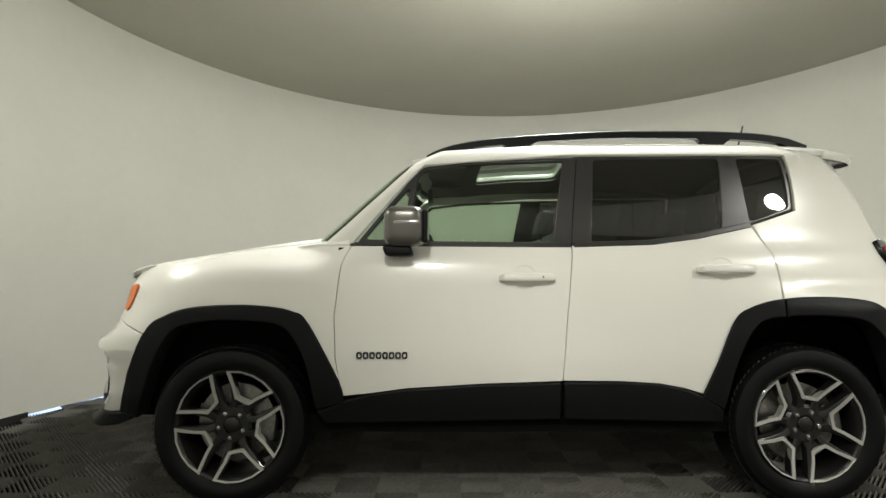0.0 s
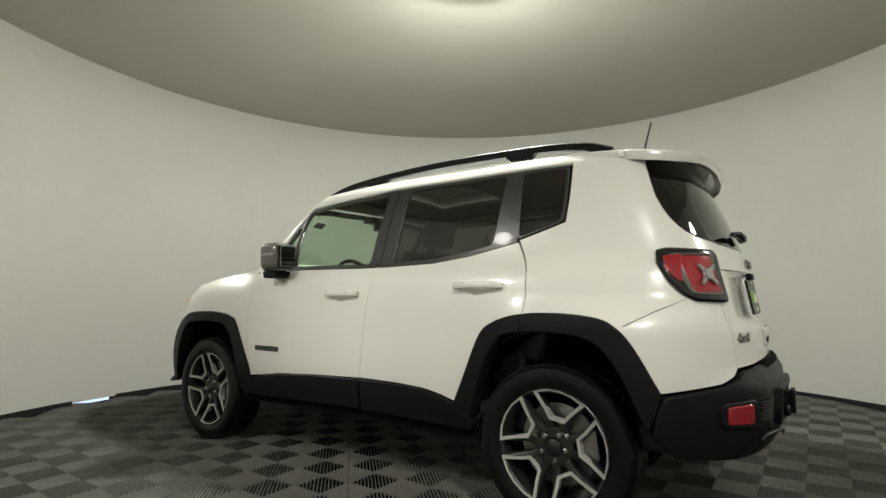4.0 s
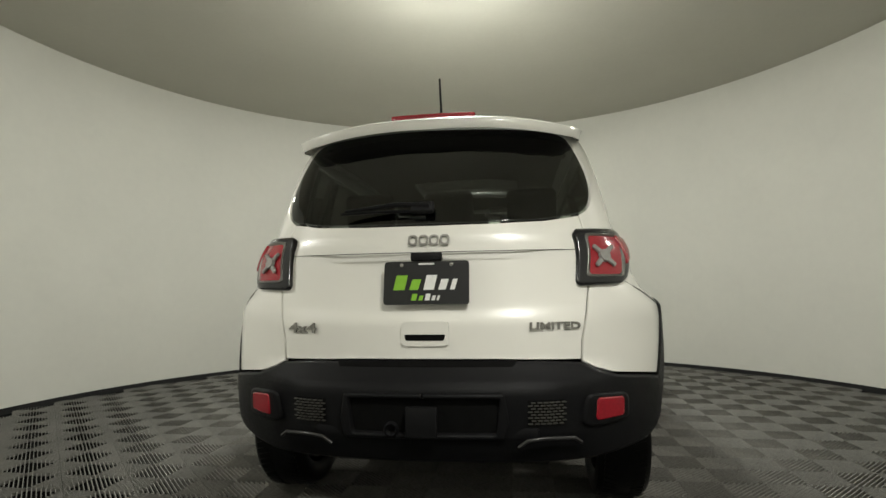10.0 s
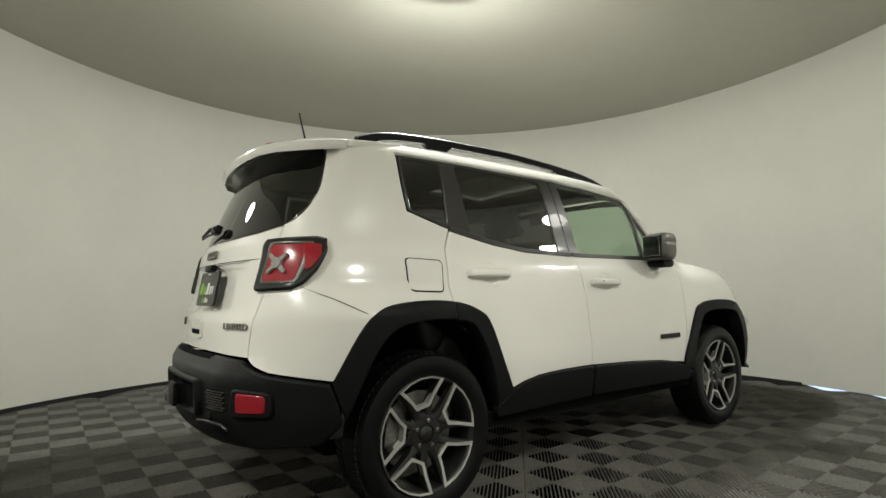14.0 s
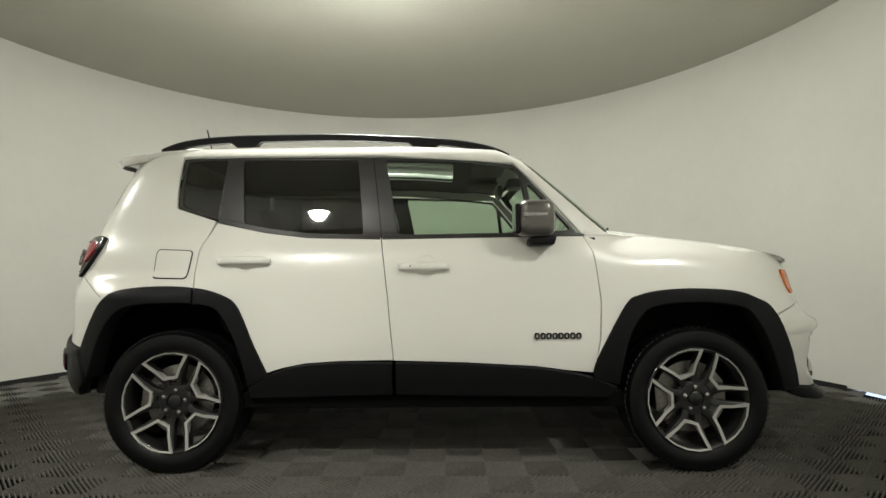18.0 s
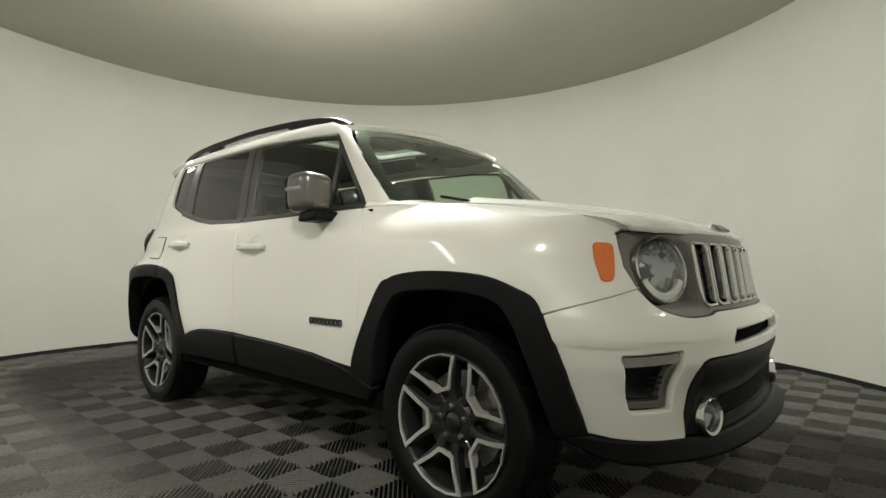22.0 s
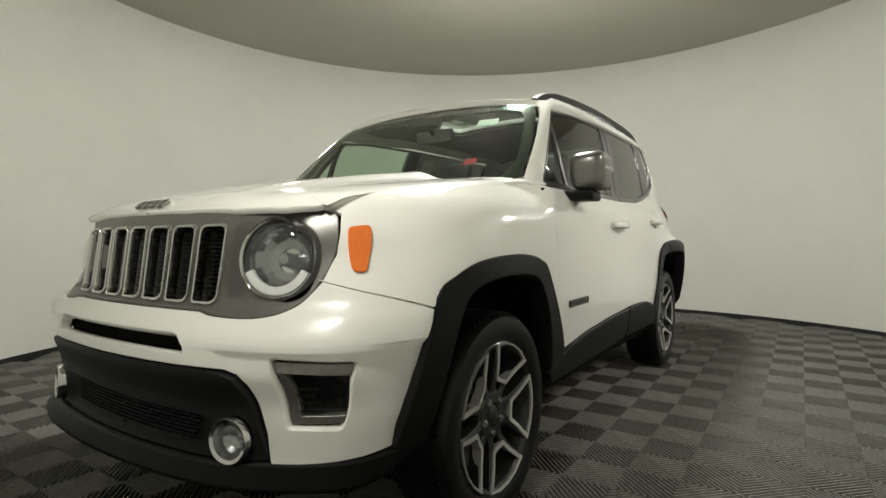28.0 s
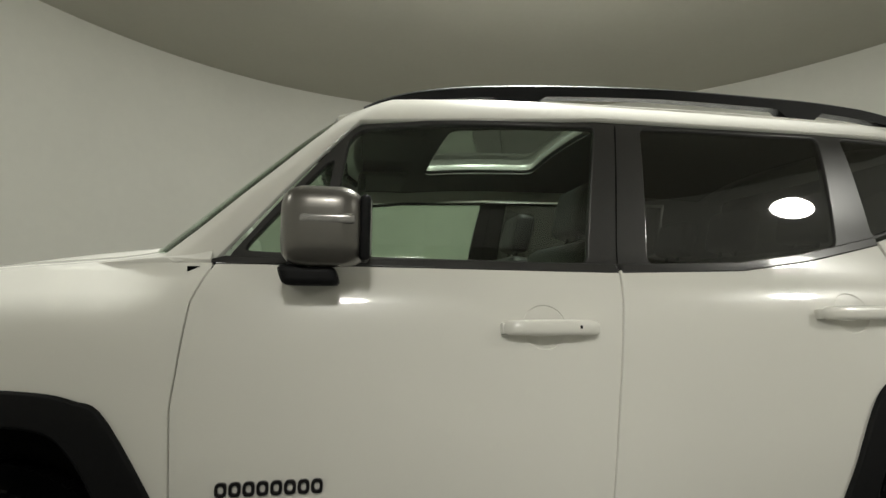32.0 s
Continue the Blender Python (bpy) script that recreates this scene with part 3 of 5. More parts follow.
for sign in (1, -1):
    kw = dict(sign=sign)
    # white panels
    xs = [1.85, 1.80, 1.72, 1.62, 1.5, 1.35, 1.2, 1.05, 0.93, 0.85, 0.80, 0.772]
    top_line = [(x, shoulder(x)) for x in xs]
    seam = [sx(1.895, 0.832), sx(1.784, 0.788), sx(1.616, 0.735)]
    panel("front_fender", side([(0.764, 1.147), (0.784, 1.105), (0.802, 1.06), (0.826, 0.83), (0.818, 0.64), (0.790, 0.50)]) + side(arch_cut(FLARE_F[5:41])) + seam[::-1] + [fy(0.681, 0.832), fy(0.694, 0.895), fy(0.692, 0.956), fy(0.678, 1.006)] + side(top_line), PAINT, car, gap=0.0, bevel=0.0006, **kw)
    door = panel("front_door", side([(0.780, 1.105), (0.7985, 1.06), (0.8225, 0.83), (0.8138, 0.64), (0.786, 0.478)] + SILL_TOP[1:5] + [(-0.216, 0.83), (-0.235, 1.0), (-0.255, 1.148), (0.3, 1.148), (0.759, 1.148)]), PAINT, car, holes=[CUP_LINES[0]], **kw)
    rear_door = panel("rear_door", side([(-0.2595, 1.148), (-0.2385, 1.0), (-0.2195, 0.83), (-0.1930, 0.546)] + SILL_TOP[5:]) + side(arch_cut([p for p in FLARE_R[5:] if p[0] > -1.165]))
                      + side([(-1.168, 0.90), (-1.176, 0.98), (-1.165, 1.10), (-1.150, 1.145), (-1.105, 1.236), (-0.845, 1.180), (-0.625, 1.152)]), PAINT, car, holes=[CUP_LINES[1]], **kw)
    panel("quarter_panel", side([(-1.174, 0.90), (-1.182, 0.98), (-1.171, 1.10), (-1.156, 1.147), (-1.112, 1.246), (-1.33, 1.318), (-1.34, 1.607), (-0.26, 1.600), (0.43, 1.555), (0.765, 1.158)])
          + [sx(0.86, 1.152), fy(0.768, 1.165), fy(0.748, 1.25), fy(0.715, 1.40), fy(0.676, 1.52), fy(0.648, 1.575)] + side([(0.34, 1.632), (0.1, 1.645), (-0.5, 1.652), (-1.3, 1.652), (-1.62, 1.640)])
          + curve([sy(0.50, 1.632), sy(0.555, 1.615), sy(0.586, 1.575), sy(0.618, 1.50), sy(0.643, 1.42), sy(0.650, 1.36), sy(0.644, 1.305), sy(0.622, 1.262), sy(0.590, 1.240)], 3) + GATE_EDGE[::-1] + [sy(0.61, 0.668), sy(0.68, 0.645)] + side([(-1.735, 0.615)] + arch_cut([p for p in FLARE_R[:-5] if p[0] < -1.177])[::-1]),
          PAINT, car, step=0.06, edge=0.025, **kw)
    # the seam between quarter panel and bumper cover
    panel("panel_seam", [sx(-1.815, 0.975), sx(-1.72, 0.926), sx(-1.615, 0.868), sx(-1.615, 0.8660), sx(-1.72, 0.9240), sx(-1.815, 0.9730)], DARK, car, lift=0.0022, depth=0.003, gap=0.0, bevel=0.0003, step=0.02, edge=0.015, **kw)
    # black cladding
    panel("wheel_arch_flare", side(FLARE_F + FLARE_F_IN[::-1]), PLASTIC, car, lift=0.014, depth=0.08, gap=0.0, bevel=0.007, disp=flare_ease, step=0.03, edge=0.02, **kw)
    panel("wheel_arch_flare", side([p for p in FLARE_R if p[0] > -1.166] + [(-1.168, 0.9035), (-1.168, 0.8235)] + [p for p in FLARE_R_IN if p[0] > -1.166][::-1]), PLASTIC, car, lift=0.014, depth=0.08, gap=0.0, bevel=0.007, disp=flare_ease, step=0.03, edge=0.02, **kw)
    panel("wheel_arch_flare", side([(-1.172, 0.8235), (-1.172, 0.9035)] + [p for p in FLARE_R if p[0] < -1.174] + [p for p in FLARE_R_IN if p[0] < -1.174][::-1]), PLASTIC, car, lift=0.014, depth=0.08, gap=0.0, bevel=0.007, disp=flare_ease, step=0.03, edge=0.02, **kw)
    panel("sill_cladding", side([(0.90, 0.41), (0.775, 0.462)] + SILL_TOP[1:4] + [(-0.183, 0.540), (-0.183, 0.375), (0.86, 0.355)]), PLASTIC, car, lift=0.013, depth=0.05, gap=0.002, bevel=0.008, **kw)
    panel("sill_cladding", side([(-0.195, 0.541)] + SILL_TOP[5:8] + [(-0.80, 0.482), (-0.90, 0.42), (-0.90, 0.36), (-0.195, 0.375)]), PLASTIC, car, lift=0.013, depth=0.05, gap=0.002, bevel=0.008, **kw)
    # the rocker's near-black holds the shade beneath the sill
    panel("shaded_rocker", side([(0.95, 0.375), (-0.95, 0.375), (-0.95, 0.305), (0.95, 0.305)]), DARK, car, lift=-0.025, depth=0.05, gap=0.0, **kw)
    # glazing
    panes = {"front_quarter_glass": [(0.70, 1.190), (0.515, 1.182), (0.500, 1.435)],
             "front_door_glass": [(0.470, 1.180), (0.452, 1.495), (0.425, 1.528), (0.20, 1.555), (-0.245, 1.570), (-0.172, 1.172)],
             "rear_door_glass": [(-0.355, 1.172), (-0.395, 1.574), (-1.0, 1.583), (-0.965, 1.236), (-0.838, 1.206), (-0.62, 1.178)],
             "rear_quarter_glass": [(-1.095, 1.585), (-1.308, 1.582), (-1.300, 1.335), (-1.108, 1.270)]}
    loops = {n: rounded(side(p), 0.018) for n, p in panes.items()}
    panel("window_surround", rounded(side(WINDOWS), 0.02), SATIN, car, holes=list(loops.values()), lift=-0.008, depth=0.022, gap=0.002, step=0.08, edge=0.03, label="satin black window frame and pillar trim", **kw)
    panel("pillar_seam", side([(-0.2570, 1.166), (-0.2605, 1.166), (-0.3145, 1.580), (-0.3110, 1.580)]), DARK, car, lift=-0.0065, depth=0.003, gap=0.0, bevel=0.0004, step=0.02, edge=0.02, **kw)
    for n, loop in loops.items():
        panel(n, loop, PRIVACY if "rear" in n else CLEARGLASS, car, lift=-0.014, depth=0.004, gap=-0.002, bevel=0.002, step=0.08, edge=0.05, label="dark privacy glass" if "rear" in n else "green-tinted clear glass", **kw)
    panel("belt_moulding", side([(0.742, 1.168), (0.738, 1.146), (-0.252, 1.138), (-0.252, 1.164), (0.2, 1.166)]), SATIN, car, lift=0.004, depth=0.02, gap=0.001, bevel=0.004, **kw)
    panel("belt_moulding", side([(-0.262, 1.164), (-0.262, 1.138), (-0.63, 1.149), (-0.845, 1.178), (-1.105, 1.234), (-1.10, 1.262), (-0.838, 1.206), (-0.62, 1.176)]), SATIN, car, lift=0.004, depth=0.02, gap=0.001, bevel=0.004, **kw)
    # the fender's top, beside the hood
    rim = [(x, float(LOW.at(*sx(x, z))[1])) for x, z in top_line]
    panel("fender_top", [(0.772, 0.735), (1.25, 0.735), (1.6, 0.715), (1.74, 0.69), (1.84, 0.670), (1.858, 0.662)] + rim, PAINT, car, surface=HOOD, depth=0.02, step=0.025, gap=0.0, bevel=0.0006, **kw)
    # side marker lamp
    panel("side_marker_lamp", rounded(MARKER, 0.015), AMBER, car, lift=0.009, depth=0.03, gap=0.0, bevel=0.002, step=0.03, label="amber side marker lamp", **kw)
    # door handles, with their cups
    for (x0, x1, z), (cr, cz), line, owner in zip(HANDLES, CUPS, CUP_LINES, (door, rear_door)):
        r, _ = sx((x0 + x1) / 2, z)
        half = abs(x0 - x1) / 2
        m = pose_on(r, z, 0.0, sign)
        bm = bmesh.new()
        rows = []
        for k in range(21):
            q = -1 + k / 10
            end = math.sqrt(max(0.0, 1 - max(0.0, (abs(q) - 0.86) / 0.14) ** 2))
            h, up = 0.0195 * (0.35 + 0.65 * end) * (1 - 0.10 * q * q), 0.016 + 0.018 * (1 - abs(q) ** 4)
            rows.append([bm.verts.new((q * half, h * math.copysign(abs(math.sin(a)) ** 0.7, math.sin(a)), up + 0.010 * end * math.cos(a))) for a in [2 * math.pi * j / 14 for j in range(14)]])
        for a, b in zip(rows, rows[1:]):
            for j in range(14):
                bm.faces.new((a[j], a[(j + 1) % 14], b[(j + 1) % 14], b[j]))
        bm.faces.new(rows[0]), bm.faces.new(rows[-1][::-1])
        for q in (-0.84, 0.84):
            block(bm, (q * half - 0.020, -0.014, -0.01), (q * half + 0.020, 0.014, 0.020), bevel=0.005)
        bmesh.ops.recalc_face_normals(bm, faces=bm.faces)
        handle = part("door_handle", bm, PAINT, owner, smooth=50)
        handle.matrix_world = m
        px = BODY.at(cr, cz)[0]
        panel("handle_cup", line, PAINT, owner, lift=0.0, depth=0.004, gap=-0.001, bevel=0.001, step=0.011, edge=0.011,
              disp=lambda x, y, zz: -0.024 * max(0.0, 1 - ((x - px) ** 2 + (zz - cz) ** 2) / 0.054 ** 2) ** 0.7, **kw)
        bm = bmesh.new()
        if owner is door:
            lathe(bm, [(0.008, 0.0), (0.008, 0.003), (0.0, 0.003)], 12, pose(half * 0.80 * sign, 0, 0.028))
            lock = part("lock_cylinder", bm, STEEL, owner)
            lock.matrix_world = m
            bm = bmesh.new()
            block(bm, (half * 0.52 * sign - 0.003, -0.004, 0.030), (half * 0.52 * sign + 0.003, 0.004, 0.0435))
            button = part("entry_button", bm, PLASTIC, owner)
            button.matrix_world = m
        else:
            bm.free()

# hood, roof, tail
hood = panel("hood", [(1.0, 0.0), (0.995, 0.30), (0.975, 0.50), (0.93, 0.66), (0.885, 0.7265), (1.25, 0.7265), (1.6, 0.7065), (1.74, 0.6815), (1.84, 0.6615), (1.870, 0.646), (1.922, 0.57), (1.962, 0.43), (1.986, 0.2), (1.992, 0.0)], PAINT, car,
             both=True, surface=HOOD, fixed=(), depth=0.022, step=0.04, gap=0.0, edge=0.03)
SUNROOF = [(0.12, -0.36), (0.12, 0.36), (-0.42, 0.36), (-0.42, -0.36)]
panel("roof", [(0.545, 0.0), (0.535, 0.3), (0.495, 0.55), (0.40, 0.632), (0.1, 0.652), (-0.5, 0.656), (-1.3, 0.652), (-1.56, 0.640), (-1.56, 0.0), (-1.56, -0.640), (-1.3, -0.652), (-0.5, -0.656), (0.1, -0.652), (0.40, -0.632), (0.495, -0.55), (0.535, -0.3)],
      PAINT, car, surface=ROOF, holes=[rounded(SUNROOF, 0.05)], depth=0.03, step=0.08, gap=0.0)
panel("sunroof_glass", rounded(SUNROOF, 0.05), ROOFGLASS, car, surface=ROOF, lift=-0.004, depth=0.006, gap=-0.001, step=0.12)
spoiler = panel("rear_spoiler", [(-1.563, 0.0), (-1.563, 0.636), (-1.66, 0.632), (-1.725, 0.608), (-1.775, 0.56), (-1.82, 0.45), (-1.85, 0.28), (-1.865, 0.0), (-1.85, -0.28), (-1.82, -0.45), (-1.775, -0.56), (-1.725, -0.608), (-1.66, -0.632), (-1.563, -0.636)],
                PAINT, car, surface=ROOF, depth=0.042, bevel=0.012, step=0.05, gap=0.0)
panel("rear_spoiler_lining", [(-1.58, -0.60), (-1.58, 0.60), (-1.74, 0.57), (-1.82, 0.3), (-1.84, 0.0), (-1.82, -0.3), (-1.74, -0.57)], PAINT, spoiler, surface=ROOF, lift=-0.041, depth=0.004, step=0.08)
panel("high_brake_lamp", [(-1.70, -0.18), (-1.705, 0.0), (-1.70, 0.18), (-1.765, 0.18), (-1.775, 0.0), (-1.765, -0.18)], RED, spoiler, surface=ROOF, lift=0.016, depth=0.02, gap=0.0, bevel=0.003, label="red high-level brake lamp")
gate = panel("tailgate", [sy(0.0, 0.700), sy(0.25, 0.699), sy(0.40, 0.696), (GATE_EDGE[0][0] - 0.004, 0.694)] + [(r - 0.005, z) for r, z in GATE_EDGE[1:]] + [sy(0.50, 1.221), sy(0.45, 1.213), sy(0.25, 1.204), sy(0.0, 1.202)],
             PAINT, car, both=True, disp=plate_hollow, step=0.016, gap=0.002)
# thin dark strip paints the shadow line under the tailgate's fold
panel("crease_shade_line", [sy(0.0, 1.0960), sy(0.602, 1.0975), sy(0.602, 1.0955), sy(0.0, 1.0935)], DARK, gate, both=True, lift=0.0012, depth=0.002, gap=0.0, bevel=0.0003, step=0.02, edge=0.015)
REAR_GLASS = [sy(0.0, 1.208), sy(0.25, 1.210), sy(0.45, 1.219)] + curve([sy(0.50, 1.227), sy(0.585, 1.245), sy(0.617, 1.267), sy(0.639, 1.309), sy(0.645, 1.36), sy(0.638, 1.42), sy(0.613, 1.50), sy(0.581, 1.573), sy(0.551, 1.611), sy(0.49, 1.628)], 3) + [sy(0.3, 1.637), sy(0.0, 1.642)]
panel("rear_window", REAR_GLASS, PRIVACY, car, both=True, lift=-0.004, depth=0.006, gap=0.002, bevel=0.003, step=0.05, label="dark tinted rear window")
WS = [fy(0.0, 1.155), fy(0.5, 1.160), fy(0.745, 1.175), fy(0.740, 1.25), fy(0.707, 1.40), fy(0.668, 1.52), fy(0.630, 1.574), fy(0.45, 1.592), fy(0.0, 1.604)]
panel("windshield", WS, WINDSHIELD, car, both=True, lift=-0.004, depth=0.006, gap=0.001, bevel=0.003, step=0.05)
for sign in (1, -1):
    panel("windshield_border", [fy(0.66, 1.17), fy(0.745, 1.178), fy(0.740, 1.25), fy(0.707, 1.40), fy(0.668, 1.52), fy(0.630, 1.576), fy(0.45, 1.592), fy(0.04, 1.604), fy(0.04, 1.575), fy(0.43, 1.562), fy(0.590, 1.545), fy(0.630, 1.50), fy(0.672, 1.38), fy(0.703, 1.26), fy(0.690, 1.21)],
          GLOSSBLACK, car, sign=sign, lift=-0.010, depth=0.003, gap=0.0, bevel=0.001, step=0.02, edge=0.012)

# nose
SLOT = [rounded([fy(max(0.0, y - 0.043), 0.972), fy(y + 0.043, 0.972), fy(y + 0.043, 0.770), fy(max(0.0, y - 0.043), 0.770)], 0.016) for y in (0.117, 0.234, 0.351)]
SLOT0 = [fy(0.0, 0.972), fy(0.030, 0.972), fy(0.040, 0.966), fy(0.043, 0.955), fy(0.043, 0.787), fy(0.040, 0.776), fy(0.030, 0.770), fy(0.0, 0.770)]
LAMP_C, LAMP_R = fy(0.546, 0.893), 0.104
lamp_hole = ring_outline(LAMP_C[0], LAMP_C[1], LAMP_R, LAMP_R, 32)
GRILLE = [fy(0.043, 1.022), fy(0.30, 1.021), fy(0.55, 1.018)] + curve([fy(0.630, 1.016), fy(0.670, 1.004), fy(0.688, 0.956), fy(0.690, 0.895), fy(0.676, 0.830), fy(0.632, 0.769), fy(0.565, 0.744), fy(0.474, 0.740), fy(0.40, 0.744)], 4) + [fy(0.36, 0.7515), fy(0.043, 0.7515)]


def grille_dish(x, y, z):
    """The squarish hollow round each headlamp, inside a raised rim."""
    d = (abs((abs(y) - 0.542) / 0.126) ** 4 + abs((z - 0.882) / 0.114) ** 4) ** 0.25
    return -0.036 * smoothstep(1.05, 0.86, d)


grille = panel("grille_panel", [fy(0.0, 1.022)] + GRILLE[1:-1] + [fy(0.0, 0.7515), fy(0.0, 0.770)] + SLOT0[::-1][1:-1] + [fy(0.0, 0.972)], GUNMETAL, car, both=True, holes=SLOT + [lamp_hole], lift=-0.003, depth=0.05, gap=0.001, step=0.014, edge=0.014, disp=grille_dish, label="satin grey grille and headlamp surround")
panel("front_bumper", [fy(0.0, 0.7475), fy(0.36, 0.7475), *curve([fy(0.40, 0.7405), fy(0.474, 0.7365), fy(0.566, 0.7405), fy(0.634, 0.766), fy(0.678, 0.826)], 4), sx(1.892, 0.829), sx(1.784, 0.785), sx(1.620, 0.732), sx(1.668, 0.60), sx(1.705, 0.45), sx(1.73, 0.410), sx(1.86, 0.392), fy(0.612, 0.376), fy(0.585, 0.46), fy(0.556, 0.560), fy(0.530, 0.595), fy(0.49, 0.608), fy(0.394, 0.613), fy(0.0, 0.611), fy(0.0, 0.646), fy(0.372, 0.645), fy(0.368, 0.660), fy(0.345, 0.686), fy(0.33, 0.689), fy(0.0, 0.689)],
      PAINT, car, both=True, holes=[rounded(POCKET, 0.012)], disp=white_fold, step=0.018, edge=0.018, gap=0.0008, bevel=0.003, depth=0.03, fixed=BODY.middles)


def front_pose(y, z, lift=0.0):
    """A pose on the nose, z outwards, for y of either sign."""
    return pose_on(fy(abs(y), z)[0], z, lift, 1 if y >= 0 else -1)


# what stands behind the openings of the nose
panel("radiator_grille_back", [fy(0.0, 1.0), fy(0.46, 1.0), fy(0.46, 0.745), fy(0.0, 0.745)], DARK, grille, both=True, lift=-0.06, depth=0.01, step=0.1)
mesh_bar = bmesh.new()
for k in range(7):
    y = (k - 3) * 0.117
    for n in range(17):
        z = 0.777 + n * 0.0119
        for q in range(4):
            yy = y - 0.034 + q * 0.0225 + (0.011 if n % 2 else 0.0)
            if abs(yy - y) < 0.042:
                m = front_pose(yy, z, -0.030)
                block(mesh_bar, (-0.010, -0.0016, -0.004), (0.010, 0.0016, 0.004), m)
tagged(part("honeycomb_mesh", mesh_bar, PLASTIC, grille), kind="stuff")
for k in range(7):
    y = (k - 3) * 0.117
    bm = bmesh.new()
    path = []
    for a, z in rounded([(y - 0.047, 0.978), (y + 0.047, 0.978), (y + 0.047, 0.764), (y - 0.047, 0.764)], 0.022):
        p = front_pose(a, z, 0.001).translation
        path.append(p)
    n = len(path)
    rows = []
    for i, p in enumerate(path):
        mid = front_pose(y, 0.871, 0.0)
        out = (p - mid.translation).normalized()
        nor = mid.col[2].xyz
        rows.append([bm.verts.new(p + out * a + nor * b) for a, b in ((0.004, -0.012), (0.004, 0.002), (0.0, 0.007), (-0.006, 0.005), (-0.010, -0.006), (-0.011, -0.024))])
    for i in range(n):
        a, b = rows[i], rows[(i + 1) % n]
        for j in range(5):
            bm.faces.new((a[j], a[j + 1], b[j + 1], b[j]))
    bmesh.ops.recalc_face_normals(bm, faces=bm.faces)
    part("slot_ring", bm, CHROME, grille, "chrome grille slot surround", smooth=40)

for sign in (1, -1):
    # headlamp
    m = front_pose(0.546 * sign, 0.893, -0.038) @ Matrix.Diagonal((1.13, 1.13, 1.0, 1.0))
    bm = bmesh.new()
    lathe(bm, [(0.104, -0.03), (0.103, 0.010), (0.098, 0.019), (0.092, 0.013), (0.090, -0.012), (0.074, -0.047), (0.034, -0.064), (0.0, -0.066)], 48)
    head = part("headlamp", bm, CHROME, car, "round clear headlamp with chrome reflector", smooth=35)
    head.matrix_world = m
    bm = bmesh.new()
    lathe(bm, [(0.094, 0.012), (0.085, 0.026), (0.060, 0.038), (0.030, 0.044), (0.0, 0.046)], 40)
    lens = part("lens", bm, LENS, head, smooth=60)
    bm = bmesh.new()
    lathe(bm, [(0.018, -0.060), (0.018, -0.026), (0.013, -0.018), (0.0, -0.015)], 24)
    part("bulb_shield", bm, REFLECTOR, head, smooth=40)
    bm = bmesh.new()
    lathe(bm, [(0.089, 0.010), (0.086, -0.006), (0.079, -0.022), (0.068, -0.037), (0.052, -0.049), (0.031, -0.056)], 22)
    part("reflector_bowl", bm, REFLECTOR, head, "faceted chrome reflector")
    bm = bmesh.new()
    pts = [(0.090 * math.cos(a), 0.090 * math.sin(a)) for a in np.linspace(radians(205), radians(335), 16)] + [(0.070 * math.cos(a), 0.070 * math.sin(a)) for a in np.linspace(radians(335), radians(205), 16)]
    prism(bm, pts, 0.0, 0.014)
    part("daylight_strip", bm, WHITEPRINT, head)
    # corner pocket with turn lamp
    pocket = panel("corner_pocket", rounded([(r, z) for r, z in POCKET], 0.012), GLOSSBLACK, car, sign=sign, lift=-0.045, depth=0.005, gap=-0.012, step=0.04, disp=white_fold, label="black corner intake pocket with turn lamp")
    panel("turn_lamp", rounded([fy(0.624, 0.638), sx(1.892, 0.629), sx(1.894, 0.592), fy(0.632, 0.602)], 0.006), LAMPCLEAR, pocket, sign=sign, lift=-0.012, depth=0.02, gap=0.001, bevel=0.004, step=0.03, disp=white_fold, label="clear turn lamp")
    panel("pocket_frame", [fy(0.634, 0.598), fy(0.655, 0.598), fy(0.672, 0.490), sx(1.902, 0.490), sx(1.893, 0.505), sx(1.886, 0.505), sx(1.889, 0.466), fy(0.645, 0.466)], GUNMETAL, pocket, sign=sign, lift=-0.018, depth=0.03, gap=0.001, bevel=0.003, step=0.02, disp=white_fold)
    bm = bmesh.new()
    for n in range(4):
        for q in range(4):
            y = 0.672 + 0.012 * q + (0.006 if n % 2 else 0)
            block(bm, (-0.0045, -0.0015, -0.004), (0.0045, 0.0015, 0.004), pose_on(fy(y, 0.50 + 0.016 * n)[0], 0.50 + 0.016 * n, -0.048, sign))
    tagged(part("pocket_mesh", bm, PLASTIC, pocket), kind="stuff")
    # fog lamp
    n = Vector((0.96, 0.26 * sign, 0.06)).normalized()
    across = Vector((0, 0, 1)).cross(n).normalized()
    m = Matrix((across, n.cross(across), n)).transposed().to_4x4()
    m.translation = front_pose(0.505 * sign, 0.432, 0.004).translation
    bm = bmesh.new()
    lathe(bm, [(0.060, -0.03), (0.060, 0.006), (0.055, 0.012), (0.046, 0.008), (0.042, -0.008)], 36)
    fog = part("fog_lamp", bm, CHROME, car, "round fog lamp in a chrome ring", smooth=40)
    fog.matrix_world = m
    bm = bmesh.new()
    lathe(bm, [(0.043, -0.004), (0.039, -0.018), (0.028, -0.030), (0.012, -0.036), (0.0, -0.034)], 14)
    part("reflector", bm, REFLECTOR, fog)
    bm = bmesh.new()
    lathe(bm, [(0.043, -0.002), (0.030, 0.007), (0.0, 0.010)], 28)
    part("lens", bm, LENS, fog, smooth=60)

panel("intake_back", [fy(0.0, 0.70), fy(0.40, 0.70), fy(0.40, 0.635), fy(0.0, 0.635)], DARK, car, both=True, lift=-0.045, depth=0.01, step=0.025, edge=0.02)


